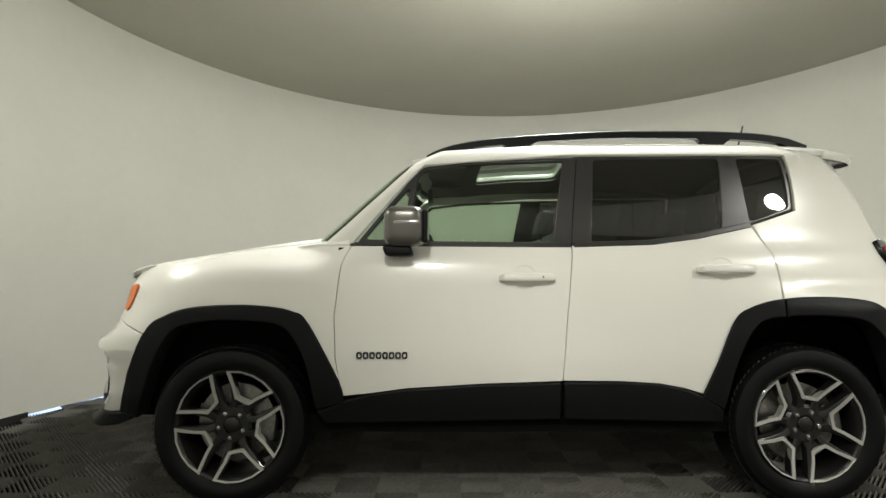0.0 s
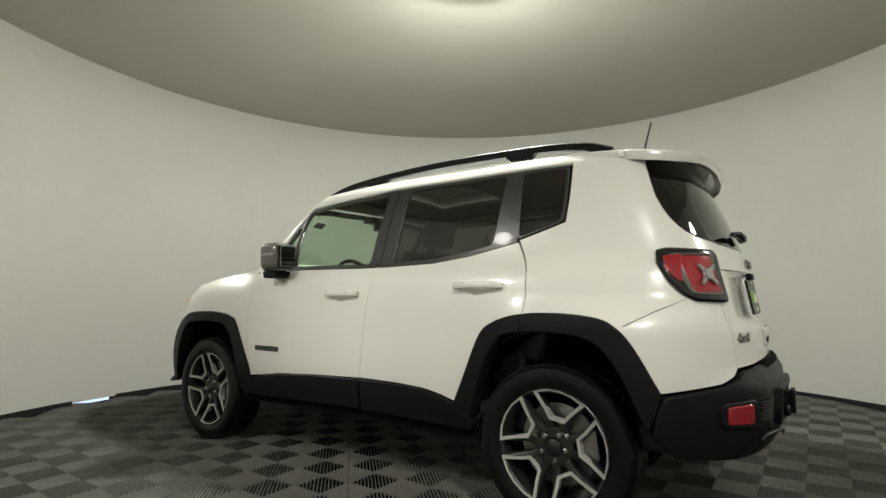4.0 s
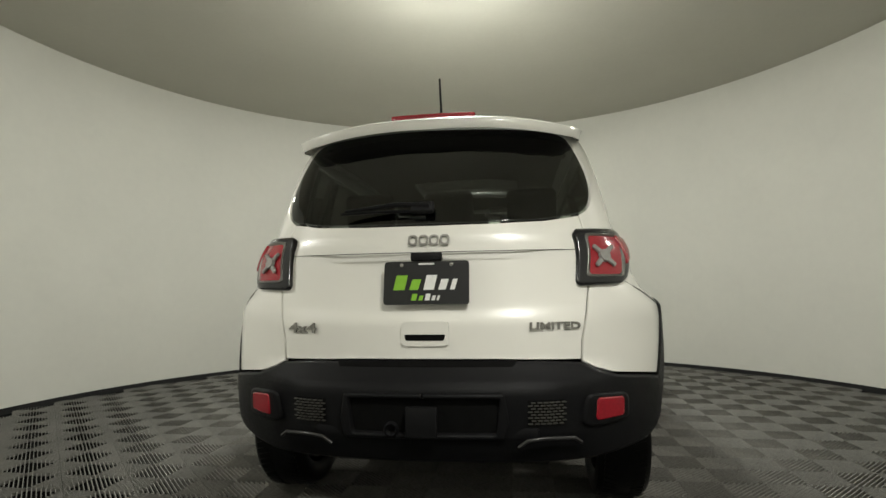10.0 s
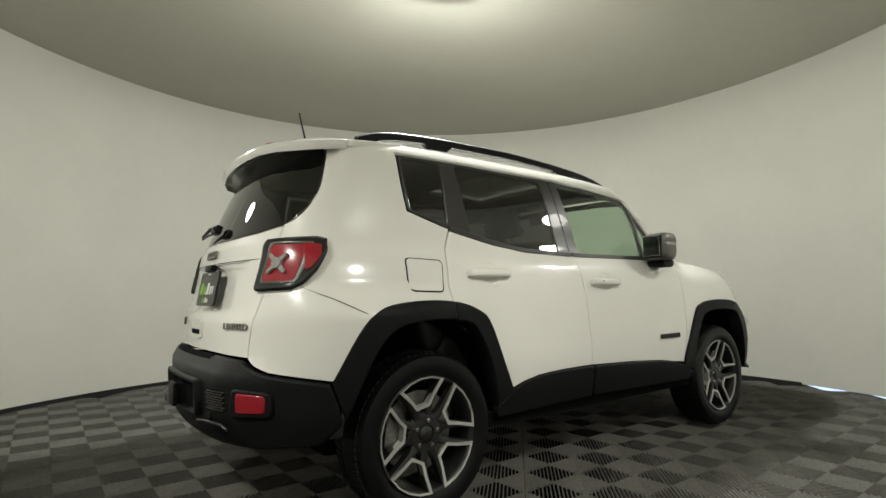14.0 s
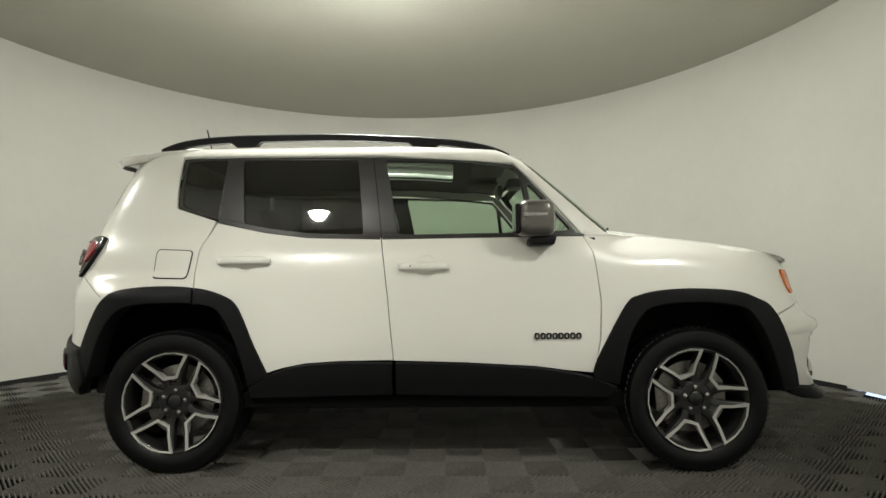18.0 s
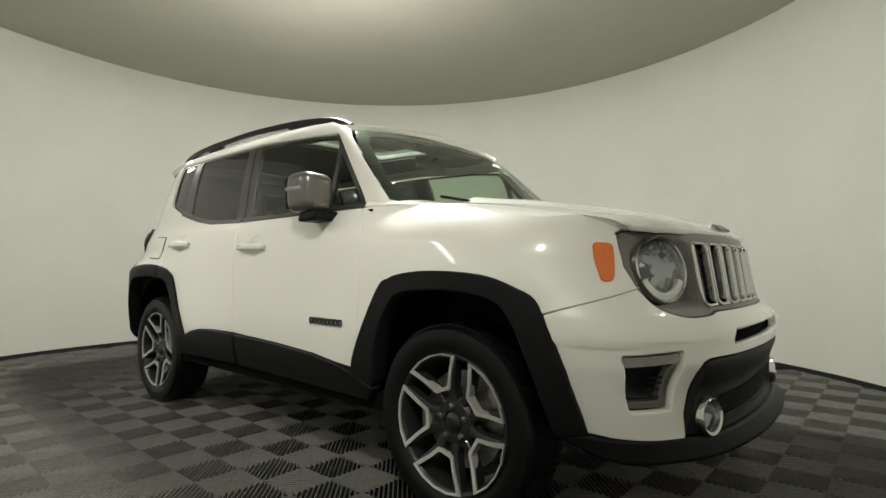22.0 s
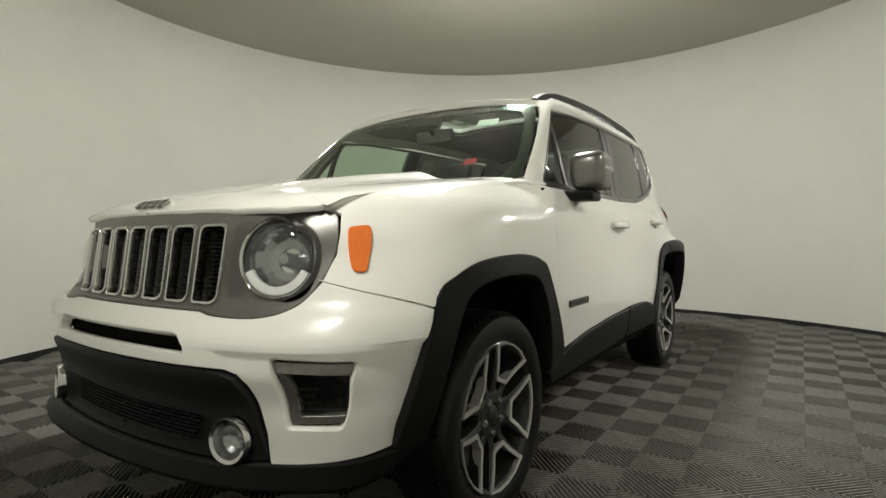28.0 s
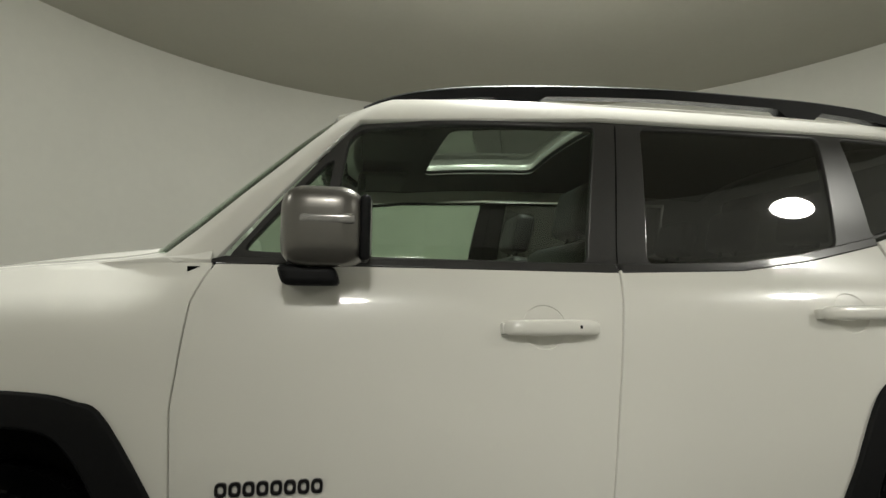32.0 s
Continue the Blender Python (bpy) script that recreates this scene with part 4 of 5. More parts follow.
def lower_dish(x, y, z):
    return -0.030 * smoothstep(0.45, 0.38, abs(y)) * smoothstep(0.500, 0.470, z) * smoothstep(0.378, 0.394, z)


lower = panel("lower_grille_panel", [fy(0.0, 0.606), fy(0.394, 0.608), fy(0.49, 0.603), fy(0.527, 0.590), fy(0.552, 0.556), fy(0.58, 0.46), fy(0.606, 0.387), fy(0.50, 0.379), fy(0.40, 0.376), fy(0.0, 0.374)], PLASTIC, car, both=True,
              holes=[ring_outline(*fy(0.505, 0.432), 0.058, 0.058, 24)], lift=-0.006, depth=0.03, gap=0.001, step=0.02, edge=0.02, disp=lower_dish, label="black lower bumper panel with mesh intake")
bm = bmesh.new()
for n in range(8):
    z = 0.392 + n * 0.0105
    for q in range(30):
        y = -0.42 + q * 0.029 + (0.0145 if n % 2 else 0)
        if abs(y) < 0.37:
            block(bm, (-0.012, -0.002, -0.006), (0.012, 0.002, 0.005), front_pose(y, z, -0.032))
tagged(part("lower_mesh", bm, PLASTIC, lower), kind="stuff")
lip = panel("front_lip", [fy(0.0, 0.371), fy(0.40, 0.373), fy(0.50, 0.376), fy(0.608, 0.384), sx(1.86, 0.390), sx(1.735, 0.404), sx(1.715, 0.405), sx(1.735, 0.37), sx(1.80, 0.342), sx(1.88, 0.330), fy(0.5, 0.322), fy(0.0, 0.320)], PLASTIC, car, both=True, lift=0.004, depth=0.05, gap=0.001, bevel=0.010, step=0.03,
            disp=lambda x, y, z: 0.034 * smoothstep(0.375, 0.335, z) * smoothstep(1.72, 1.92, x), label="black front chin lip")

# tail
rear_bumper = panel("rear_bumper", [sy(0.0, 0.693), sy(0.40, 0.690), sy(0.56, 0.683), sy(0.605, 0.660), sy(0.68, 0.638)] + side([(-1.745, 0.608), (-1.715, 0.53), (-1.70, 0.45), (-1.77, 0.37)]) + [sy(0.62, 0.340), sy(0.40, 0.335), sy(0.0, 0.335)], PLASTIC, car, both=True, lift=0.014, depth=0.05,
                    gap=0.002, bevel=0.012, step=0.03, disp=bumper_fold, label="black plastic rear bumper")
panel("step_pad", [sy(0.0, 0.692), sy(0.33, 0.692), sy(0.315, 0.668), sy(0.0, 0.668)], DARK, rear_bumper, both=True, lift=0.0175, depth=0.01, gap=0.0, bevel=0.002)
hitch = panel("hitch_surround", rounded([sy(0.27, 0.575), sy(0.255, 0.452), (0.0 + 0.0001, 0.452), (0.0001, 0.435), sy(0.285, 0.435), sy(0.30, 0.50), sy(0.285, 0.592), (0.0001, 0.592), (0.0001, 0.575)], 0.012), PLASTIC, rear_bumper, both=True, fixed=(), lift=0.040, depth=0.05, gap=0.0, bevel=0.008, step=0.02, disp=bumper_fold)
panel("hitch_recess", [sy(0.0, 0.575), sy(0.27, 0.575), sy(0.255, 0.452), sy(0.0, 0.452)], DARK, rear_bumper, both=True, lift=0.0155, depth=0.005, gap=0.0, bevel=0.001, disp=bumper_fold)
bm = bmesh.new()
block(bm, (-2.12, -0.045, 0.455), (-2.02, 0.045, 0.545), bevel=0.006)
block(bm, (-2.135, -0.055, 0.448), (-2.115, 0.055, 0.552), bevel=0.005)
lathe(bm, [(0.020, -0.012), (0.028, 0.0), (0.020, 0.012), (0.012, 0.0), (0.020, -0.012)], 20, pose(-2.105, 0.11, 0.47, 0, 90, 0))
block(bm, (-2.06, -0.40, 0.43), (-2.0, 0.40, 0.47), bevel=0.008)
part("tow_hitch", bm, PLASTIC, rear_bumper, "black tow hitch receiver", smooth=30)
for sign in (1, -1):
    panel("rear_reflector_bezel", rounded([sy(0.565, 0.585), sy(0.715, 0.575), sy(0.715, 0.480), sy(0.545, 0.470)], 0.03), PLASTIC, rear_bumper, sign=sign, lift=0.026, depth=0.05, gap=0.0, bevel=0.010, step=0.02, disp=bumper_fold)
    panel("rear_reflector", rounded([sy(0.590, 0.570), sy(0.695, 0.563), sy(0.692, 0.495), sy(0.585, 0.492)], 0.015), RED, rear_bumper, sign=sign, lift=0.030, depth=0.05, gap=0.0, bevel=0.006, step=0.02, disp=bumper_fold, label="red bumper reflector")
    bm = bmesh.new()
    for n in range(8):
        for q in range(6):
            y = 0.375 + q * 0.022 + (0.011 if n % 2 else 0)
            r, z = sy(y, 0.483 + n * 0.0105)
            block(bm, (-0.008, -0.002, -0.002), (0.008, 0.002, 0.006), pose_on(r, z, 0.016 + bumper_fold(-2.0, y, z), sign))
    tagged(part("vent_mesh", bm, GUNMETAL, rear_bumper), kind="stuff")
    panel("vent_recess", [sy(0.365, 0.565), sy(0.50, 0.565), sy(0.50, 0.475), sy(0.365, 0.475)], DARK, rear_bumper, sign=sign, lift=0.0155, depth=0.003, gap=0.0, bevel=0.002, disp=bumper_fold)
    # exhaust cut-out trim
    bm = bmesh.new()
    tube(bm, [BODY.at(*sy(y, z)) * [1, sign, 1] + [-0.022, 0, 0] for y, z in ((0.33, 0.415), (0.36, 0.438), (0.42, 0.445), (0.52, 0.440), (0.545, 0.42))], 0.006, 8)
    part("cutout_trim", bm, SATIN, rear_bumper, smooth=60)
    # tail lamp
    case_line = rounded([sx(-1.700, 1.168), sx(-1.735, 1.178), sy(0.555, 1.170), sy(0.548, 1.150), sy(0.552, 0.972), sy(0.565, 0.957), sx(-1.845, 0.962), sx(-1.805, 0.985), sx(-1.757, 1.04), sx(-1.710, 1.12)], 0.012)
    case = panel("tail_lamp", case_line, GLOSSBLACK, car, sign=sign, lift=0.020, depth=0.05, gap=0.001, bevel=0.012, step=0.025, edge=0.015, label="red tail lamp in a black housing")
    panel("side_marker", rounded([sx(-1.727, 1.138), sx(-1.785, 1.145), sx(-1.795, 1.035), sx(-1.775, 1.045), sx(-1.738, 1.09)], 0.01), RED, case, sign=sign, lift=0.029, depth=0.015, gap=0.0, bevel=0.004, step=0.02)
    inner = rounded([sy(0.713, 1.140), sy(0.598, 1.142), sy(0.598, 0.996), sy(0.722, 0.996)], 0.018)
    panel("lamp_ring", rounded([sy(0.726, 1.150), sy(0.586, 1.152), sy(0.586, 0.986), sy(0.735, 0.986)], 0.020), GUNMETAL, case, sign=sign, lift=0.025, depth=0.012, gap=0.0, bevel=0.004, holes=[inner], step=0.02, edge=0.012)
    red = panel("red_lens", inner, RED, case, sign=sign, lift=0.021, depth=0.01, gap=-0.002, bevel=0.002, step=0.02)
    r, z = sy(0.655, 1.066)
    m = pose_on(r, z, 0.023, sign)
    bm = bmesh.new()
    for a in (42, 138, 222, 318):
        c, s = math.cos(radians(a)), math.sin(radians(a))
        prism(bm, [(0.004 * c - 0.012 * s, 0.004 * s + 0.012 * c), (0.004 * c + 0.012 * s, 0.004 * s - 0.012 * c), (0.056 * c + 0.008 * s, 0.056 * s - 0.008 * c), (0.060 * c, 0.060 * s), (0.056 * c - 0.008 * s, 0.056 * s + 0.008 * c)], 0.0, 0.009, bevel=0.003)
    lathe(bm, [(0.026, 0.0), (0.022, 0.013), (0.0, 0.014)], 20)
    cross = part("lamp_cross", bm, LENSGREY, case, "clear cross-shaped reversing lamp", smooth=30)
    cross.matrix_world = m
    # windshield wiper arms
    bm = bmesh.new()
    base = GREEN.at(GREEN.len - (0.42 if sign > 0 else 0.28), 1.175) * [1, sign, 1]
    tip = GREEN.at(GREEN.len - (0.02 if sign > 0 else 0.60), 1.20) * [1, sign, 1]
    tube(bm, [base + [0.02, 0, 0.0], (base + tip) / 2 + [0.015, 0, 0.012], tip + [0.008, 0, 0.008]], 0.007, 6)
    part("windshield_wiper", bm, PLASTIC, car)

# number plate, handle, badges on the tailgate
plate = new("number_plate")
plate.parent = gate
plate.matrix_world = pose_on(0.0, 0.98, -0.012) @ pose(0, 0, 0, 0, 0, 0)
bm = bmesh.new()
prism(bm, rounded([(-0.162, -0.082), (0.162, -0.082), (0.162, 0.082), (-0.162, 0.082)], 0.012), 0.0, 0.012, bevel=0.003)
part("plate_frame", bm, PLATEBLACK, plate, "black dealer plate", smooth=30)
# the dealer's mark as plain slanted shapes, a large row over a small one
MARKS = ((-0.125, 0.055, 0.028, GREENPRINT), (-0.064, 0.046, 0.012, GREENPRINT), (-0.010, 0.052, 0.028, WHITEPRINT), (0.046, 0.040, 0.012, WHITEPRINT), (0.090, 0.030, 0.012, WHITEPRINT))
for x0, w, h, mat in MARKS:
    for scale, drop in ((1.0, 0.0), (0.45, -0.055)):
        bm = bmesh.new()
        prism(bm, [(x0 * scale, -0.028 * scale + drop), ((x0 + w - 0.012) * scale, -0.028 * scale + drop), ((x0 + w) * scale, h * scale + drop), ((x0 + 0.012) * scale, h * scale + drop)], 0.012, 0.0135)
        part("printed_mark", bm, mat, plate)
bm = bmesh.new()
prism(bm, [(-0.03, 0.068), (0.03, 0.068), (0.03, 0.075), (-0.03, 0.075)], 0.012, 0.0135)
part("printed_bar", bm, WHITEPRINT, plate)
for x in (-0.095, 0.095):
    bm = bmesh.new()
    lathe(bm, [(0.007, 0.0), (0.007, 0.015), (0.0, 0.016)], 14, pose(x, 0.068, 0))
    part("screw", bm, STEEL, plate)
bm = bmesh.new()
m = pose_on(0.0, 0.792, 0.002)
prism(bm, rounded([(-0.088, -0.044), (0.088, -0.044), (0.088, 0.044), (-0.088, 0.044)], 0.014), -0.01, 0.004, m, bevel=0.003)
latch = part("tailgate_handle", bm, PAINT, gate, smooth=30)
bm = bmesh.new()
prism(bm, rounded([(-0.07, -0.012), (0.07, -0.012), (0.076, 0.010), (-0.076, 0.010)], 0.006), 0.0, 0.0055, m @ pose(0, -0.012, 0))
part("grip_recess", bm, DARK, latch)
bm = bmesh.new()
block(bm, (-0.06, -0.016, -0.01), (0.06, 0.016, 0.02), pose_on(0.0, 1.078, -0.005), bevel=0.008)
part("camera_pod", bm, PLASTIC, gate, smooth=30)


def letter_shape(bm, x, w, h, z, m):
    """One plain raised shape of a badge: a rounded ring."""
    n = 20
    outer, inner = ring_outline(x, 0, w / 2, h / 2, n, 3.0), ring_outline(x, 0, w / 2 - 0.007, h / 2 - 0.007, n, 2.6)
    rows = [[bm.verts.new((*p, up)) for p in line] for line, up in ((outer, 0), (outer, z), (inner, z), (inner, 0))]
    for one, two in zip(rows, rows[1:]):
        for k in range(n):
            j = (k + 1) % n
            bm.faces.new((one[k], one[j], two[j], two[k]))
    bmesh.ops.transform(bm, matrix=m, verts=[v for row in rows for v in row])


def oval_badge(parent, m, size, sign=1):
    """The maker's mark as four plain chrome shapes."""
    bm = bmesh.new()
    for x in (-0.078, -0.028, 0.022, 0.072):
        letter_shape(bm, x * size, 0.044 * size, 0.050 * size, 0.008, m)
    return part("maker_badge", bm, STEEL, parent, "silver maker badge", smooth=30)


oval_badge(gate, pose_on(0.0, 1.140, 0.001) @ pose(0.012, 0, 0), 0.82)
p = HOOD.at(1.962, 0.0)
n = Vector(HOOD.normal(1.962, 0.0))
n = n if n.x > 0 else -n
side_x = Vector((0, 1, 0))
m = Matrix((side_x, n.cross(side_x), n)).transposed().to_4x4()
m.translation = Vector(p) + n * 0.001
oval_badge(hood, m, 0.85)


def lettering(text, size, m, parent, name, mat, label):
    c = bpy.data.curves.new(name, "FONT")
    c.body, c.size, c.extrude, c.align_x, c.align_y = text, size, 0.003, "CENTER", "CENTER"
    c.offset = 0.0012
    ob = new(name, c)
    me = bpy.data.meshes.new_from_object(ob)
    bpy.data.objects.remove(ob)
    me.materials.append(mat)
    got = new(name, me)
    got.parent, got["label"] = parent, label
    got.matrix_world = m
    return got


r, z = sy(0.487, 0.812)
lettering("4x4", 0.062, pose_on(r, z, 0.0008) @ Matrix.Diagonal((1.35, 0.85, 1, 1)), gate, "drive_badge", STEEL, "chrome four-wheel-drive badge")
r, z = sy(0.470, 0.815)
lettering("LIMITED", 0.042, pose_on(r, z, 0.0008, -1) @ Matrix.Diagonal((1.25, 0.85, 1, 1)), gate, "trim_badge", STEEL, "chrome trim badge")
for sign in (1, -1):
    # the model's name as plain dark bars
    badge = new("model_badge")
    badge.parent = car
    badge["label"] = "black model badge on the door"
    for k in range(8):
        r, z = sx(0.608 - 0.115 + (k + 0.5) * 0.230 / 8, 0.658)
        m = pose_on(r, z, 0.001, sign)
        bm = bmesh.new()
        letter_shape(bm, 0.0, 0.0255, 0.031, 0.006, m)
        part("badge_bar", bm, GLOSSBLACK, badge)

# fuel flap on the right side
flap = panel("fuel_flap", rounded(side([(-1.20, 1.090), (-1.385, 1.098), (-1.388, 0.955), (-1.215, 0.950)]), 0.025), PAINT, car, sign=-1, lift=0.0065, depth=0.012, gap=0.001, bevel=0.003, step=0.03)
panel("fuel_flap_gap", rounded(side([(-1.195, 1.095), (-1.390, 1.103), (-1.393, 0.950), (-1.21, 0.945)]), 0.028), DARK, flap, sign=-1, lift=0.0035, depth=0.004, gap=0.0015, bevel=0.001, step=0.04)

# antenna
bm = bmesh.new()
tube(bm, [(-1.47, 0, 1.726), (-1.48, 0, 1.75), (-1.49, 0, 1.775)], [0.022, 0.013, 0.007], 12)
tube(bm, [(-1.488, 0, 1.77), (-1.535, 0, 1.95)], [0.0062, 0.0045], 8)
part("antenna", bm, RUBBER, car, smooth=40)
# rear wiper
bm = bmesh.new()
m = pose_on(0.02, 1.262, 0.008)
block(bm, (-0.045, -0.022, 0.0), (0.045, 0.022, 0.035), m, bevel=0.010)
tube(bm, [m @ Vector(v) for v in ((0.03, 0.0, 0.03), (-0.10, 0.012, 0.028), (-0.31, -0.004, 0.014))], [0.012, 0.010, 0.006], 8)
tube(bm, [m @ Vector(v) for v in ((-0.03, -0.014, 0.016), (-0.18, -0.010, 0.014), (-0.33, -0.012, 0.006))], 0.006, 6)
part("rear_wiper", bm, PLASTIC, car, smooth=40)

# roof rails
for sign in (1, -1):
    bm = bmesh.new()
    line = [(0.42, 1.602), (0.36, 1.632), (0.25, 1.664), (0.10, 1.688), (-0.2, 1.712), (-0.6, 1.727), (-1.0, 1.724), (-1.25, 1.712), (-1.40, 1.690), (-1.50, 1.655)]
    rows = []
    for i in range(46):
        x = 0.42 - 1.92 * i / 45
        z = lut(-x, [(-a, b) for a, b in line]) + 0.020
        roof_z = ROOF.at(x, 0.598)[2]
        thick = 0.040
        low = max(roof_z - 0.004, z - thick) if not (x > 0.30 or x < -1.38 or -0.10 < x < 0.02 or -1.08 < x < -0.96) else roof_z - 0.01
        rows.append([bm.verts.new((x, sign * y, zz)) for y, zz in ((0.580, low), (0.578, z - 0.006), (0.588, z), (0.604, z), (0.615, z - 0.008), (0.616, low))])
    for a, b in zip(rows, rows[1:]):
        for j in range(6):
            bm.faces.new((a[j], a[(j + 1) % 6], b[(j + 1) % 6], b[j]))
    bm.faces.new(rows[0]), bm.faces.new(rows[-1])
    bmesh.ops.recalc_face_normals(bm, faces=bm.faces)
    part("roof_rail", bm, PLASTIC, car, "black plastic roof rail", smooth=40)

# door mirrors
for sign in (1, -1):
    bm = bmesh.new()
    block(bm, (-0.075, -0.095, -0.085), (0.085, 0.095, 0.092), bevel=0.055, segments=6)
    for v in bm.verts:
        v.co.y *= 1 - 0.10 * smoothstep(0.0, -0.09, v.co.z)
        v.co.x = v.co.x * (1 - 0.18 * smoothstep(-0.02, 0.09, v.co.y)) + 0.03 * v.co.y
        v.co.z -= 0.012 * smoothstep(0.0, -0.11, v.co.y) * (1 if v.co.z > 0 else -1)
        v.co.y *= sign
    if sign < 0:
        bmesh.ops.reverse_faces(bm, faces=bm.faces)
    cap = part("door_mirror", bm, MIRRORCAP, car, "grey metallic door mirror", smooth=50)
    cap.location, cap.scale = (0.500, sign * 0.912, 1.222), (1.25, 0.82, 1.0)
    bm = bmesh.new()
    block(bm, (-0.0795, -0.070, -0.060), (-0.070, 0.066, 0.064), bevel=0.003)
    for v in bm.verts:
        v.co.y *= sign
    part("mirror_glass", bm, MIRRORGLASS, cap)
    bm = bmesh.new()
    block(bm, (-0.0768, -0.080, -0.070), (-0.058, 0.076, 0.074), bevel=0.010, segments=3)
    for v in bm.verts:
        v.co.y *= sign * (1 - 0.10 * smoothstep(0.0, -0.09, v.co.z))
    if sign < 0:
        bmesh.ops.reverse_faces(bm, faces=bm.faces)
    part("mirror_frame", bm, PLASTIC, cap, smooth=40)
    bm = bmesh.new()
    block(bm, (-0.050, 0.045, -0.010), (0.046, 0.0975, 0.013), bevel=0.009, segments=3)
    for v in bm.verts:
        v.co.y = (v.co.y - 2.4 * max(0, v.co.x - 0.005) ** 2 - 1.2 * max(0, -0.02 - v.co.x) ** 2) * sign
        v.co.z += 0.016
    part("turn_signal", bm, LENSGREY, cap, "clear turn signal strip", smooth=50)
    bm = bmesh.new()
    block(bm, (-0.020, -0.17, -0.126), (0.080, 0.045, -0.080), bevel=0.016, segments=3)
    for v in bm.verts:
        v.co.x += 0.25 * (v.co.z + 0.10)
        v.co.y *= sign
    if sign < 0:
        bmesh.ops.reverse_faces(bm, faces=bm.faces)
    part("mirror_foot", bm, PLASTIC, cap, smooth=50)

# wheels
wheel = new("wheel")
wheel.parent = car
bm = bmesh.new()
lathe(bm, [(0.243, -0.09), (0.262, -0.105), (0.300, -0.112), (0.330, -0.106), (0.342, -0.090), (0.3465, -0.060), (0.347, 0.060), (0.342, 0.090), (0.330, 0.106), (0.300, 0.112), (0.262, 0.105), (0.243, 0.09)], 96)
part("tyre", bm, RUBBER, wheel, "black low-profile tyre", smooth=35)
bm = bmesh.new()
for k in range(72):
    a = 360 / 72 * k
    for y0, y1, tilt in ((0.030, 0.085, 18), (-0.085, -0.030, -18)):
        block(bm, (-0.010, -(y1 - y0) / 2, -0.002), (0.010, (y1 - y0) / 2, 0.0035), pose(0, 0, 0, 0, 0, a) @ pose(0.3455, 0, (y0 + y1) / 2, 0, 90, 0) @ pose(0, 0, 0, 0, 0, 90) @ pose(0, 0, 0, 0, 0, tilt))
tagged(part("tread", bm, RUBBER, wheel), kind="stuff")
bm = bmesh.new()
lathe(bm, [(0.246, 0.090), (0.248, 0.096), (0.244, 0.099), (0.236, 0.096), (0.229, 0.086), (0.224, 0.02), (0.222, -0.095)], 80)
part("rim_barrel", bm, RIMDARK, wheel, smooth=35)
bm = bmesh.new()
lathe(bm, [(0.175, -0.010), (0.175, 0.012), (0.07, 0.014), (0.065, 0.040), (0.0, 0.040)], 48)
part("brake_disc", bm, STEEL, wheel, smooth=30)
bm = bmesh.new()
block(bm, (-0.185, -0.062, -0.005), (-0.105, 0.062, 0.042), bevel=0.012)
part("brake_caliper", bm, STEEL, wheel, smooth=30)
FACE = 0.088
bm = bmesh.new()
lathe(bm, [(0.092, 0.045), (0.088, 0.062), (0.075, 0.073), (0.040, 0.074), (0.037, 0.066), (0.0, 0.066)], 40)
for k in range(5):
    base = pose(0, 0, 0, 0, 0, 72 * k)
    for s in (1, -1):
        rows = []
        for q in range(9):
            t = q / 8
            rad = 0.060 + 0.180 * t
            a = s * radians(lut(t, [(0, 8), (0.25, 17), (0.5, 14.0), (1.0, 9.0)]))
            w = lut(t, [(0, 0.022), (0.3, 0.016), (1.0, 0.0125)])
            z = lut(t, [(0, 0.070), (0.3, 0.077), (1.0, 0.099)])
            c = Vector((rad * math.cos(a), rad * math.sin(a), 0))
            d = Vector((-math.sin(a), math.cos(a), 0)) * s
            rows.append([bm.verts.new(base @ (c + d * u + Vector((0, 0, h)))) for u, h in ((-w, z - 0.036), (-w * 0.8, z - 0.004), (-w * 0.3, z), (w * 0.8, z), (w * 1.0, z - 0.004), (w * 1.1, z - 0.04))])
        for a_, b_ in zip(rows, rows[1:]):
            for j in range(6):
                bm.faces.new((a_[j], a_[(j + 1) % 6], b_[(j + 1) % 6], b_[j]))
        bm.faces.new(rows[0]), bm.faces.new(rows[-1])
bmesh.ops.recalc_face_normals(bm, faces=bm.faces)
part("rim_spokes", bm, RIMDARK, wheel, "dark grey twin-spoke alloy rim", smooth=30)
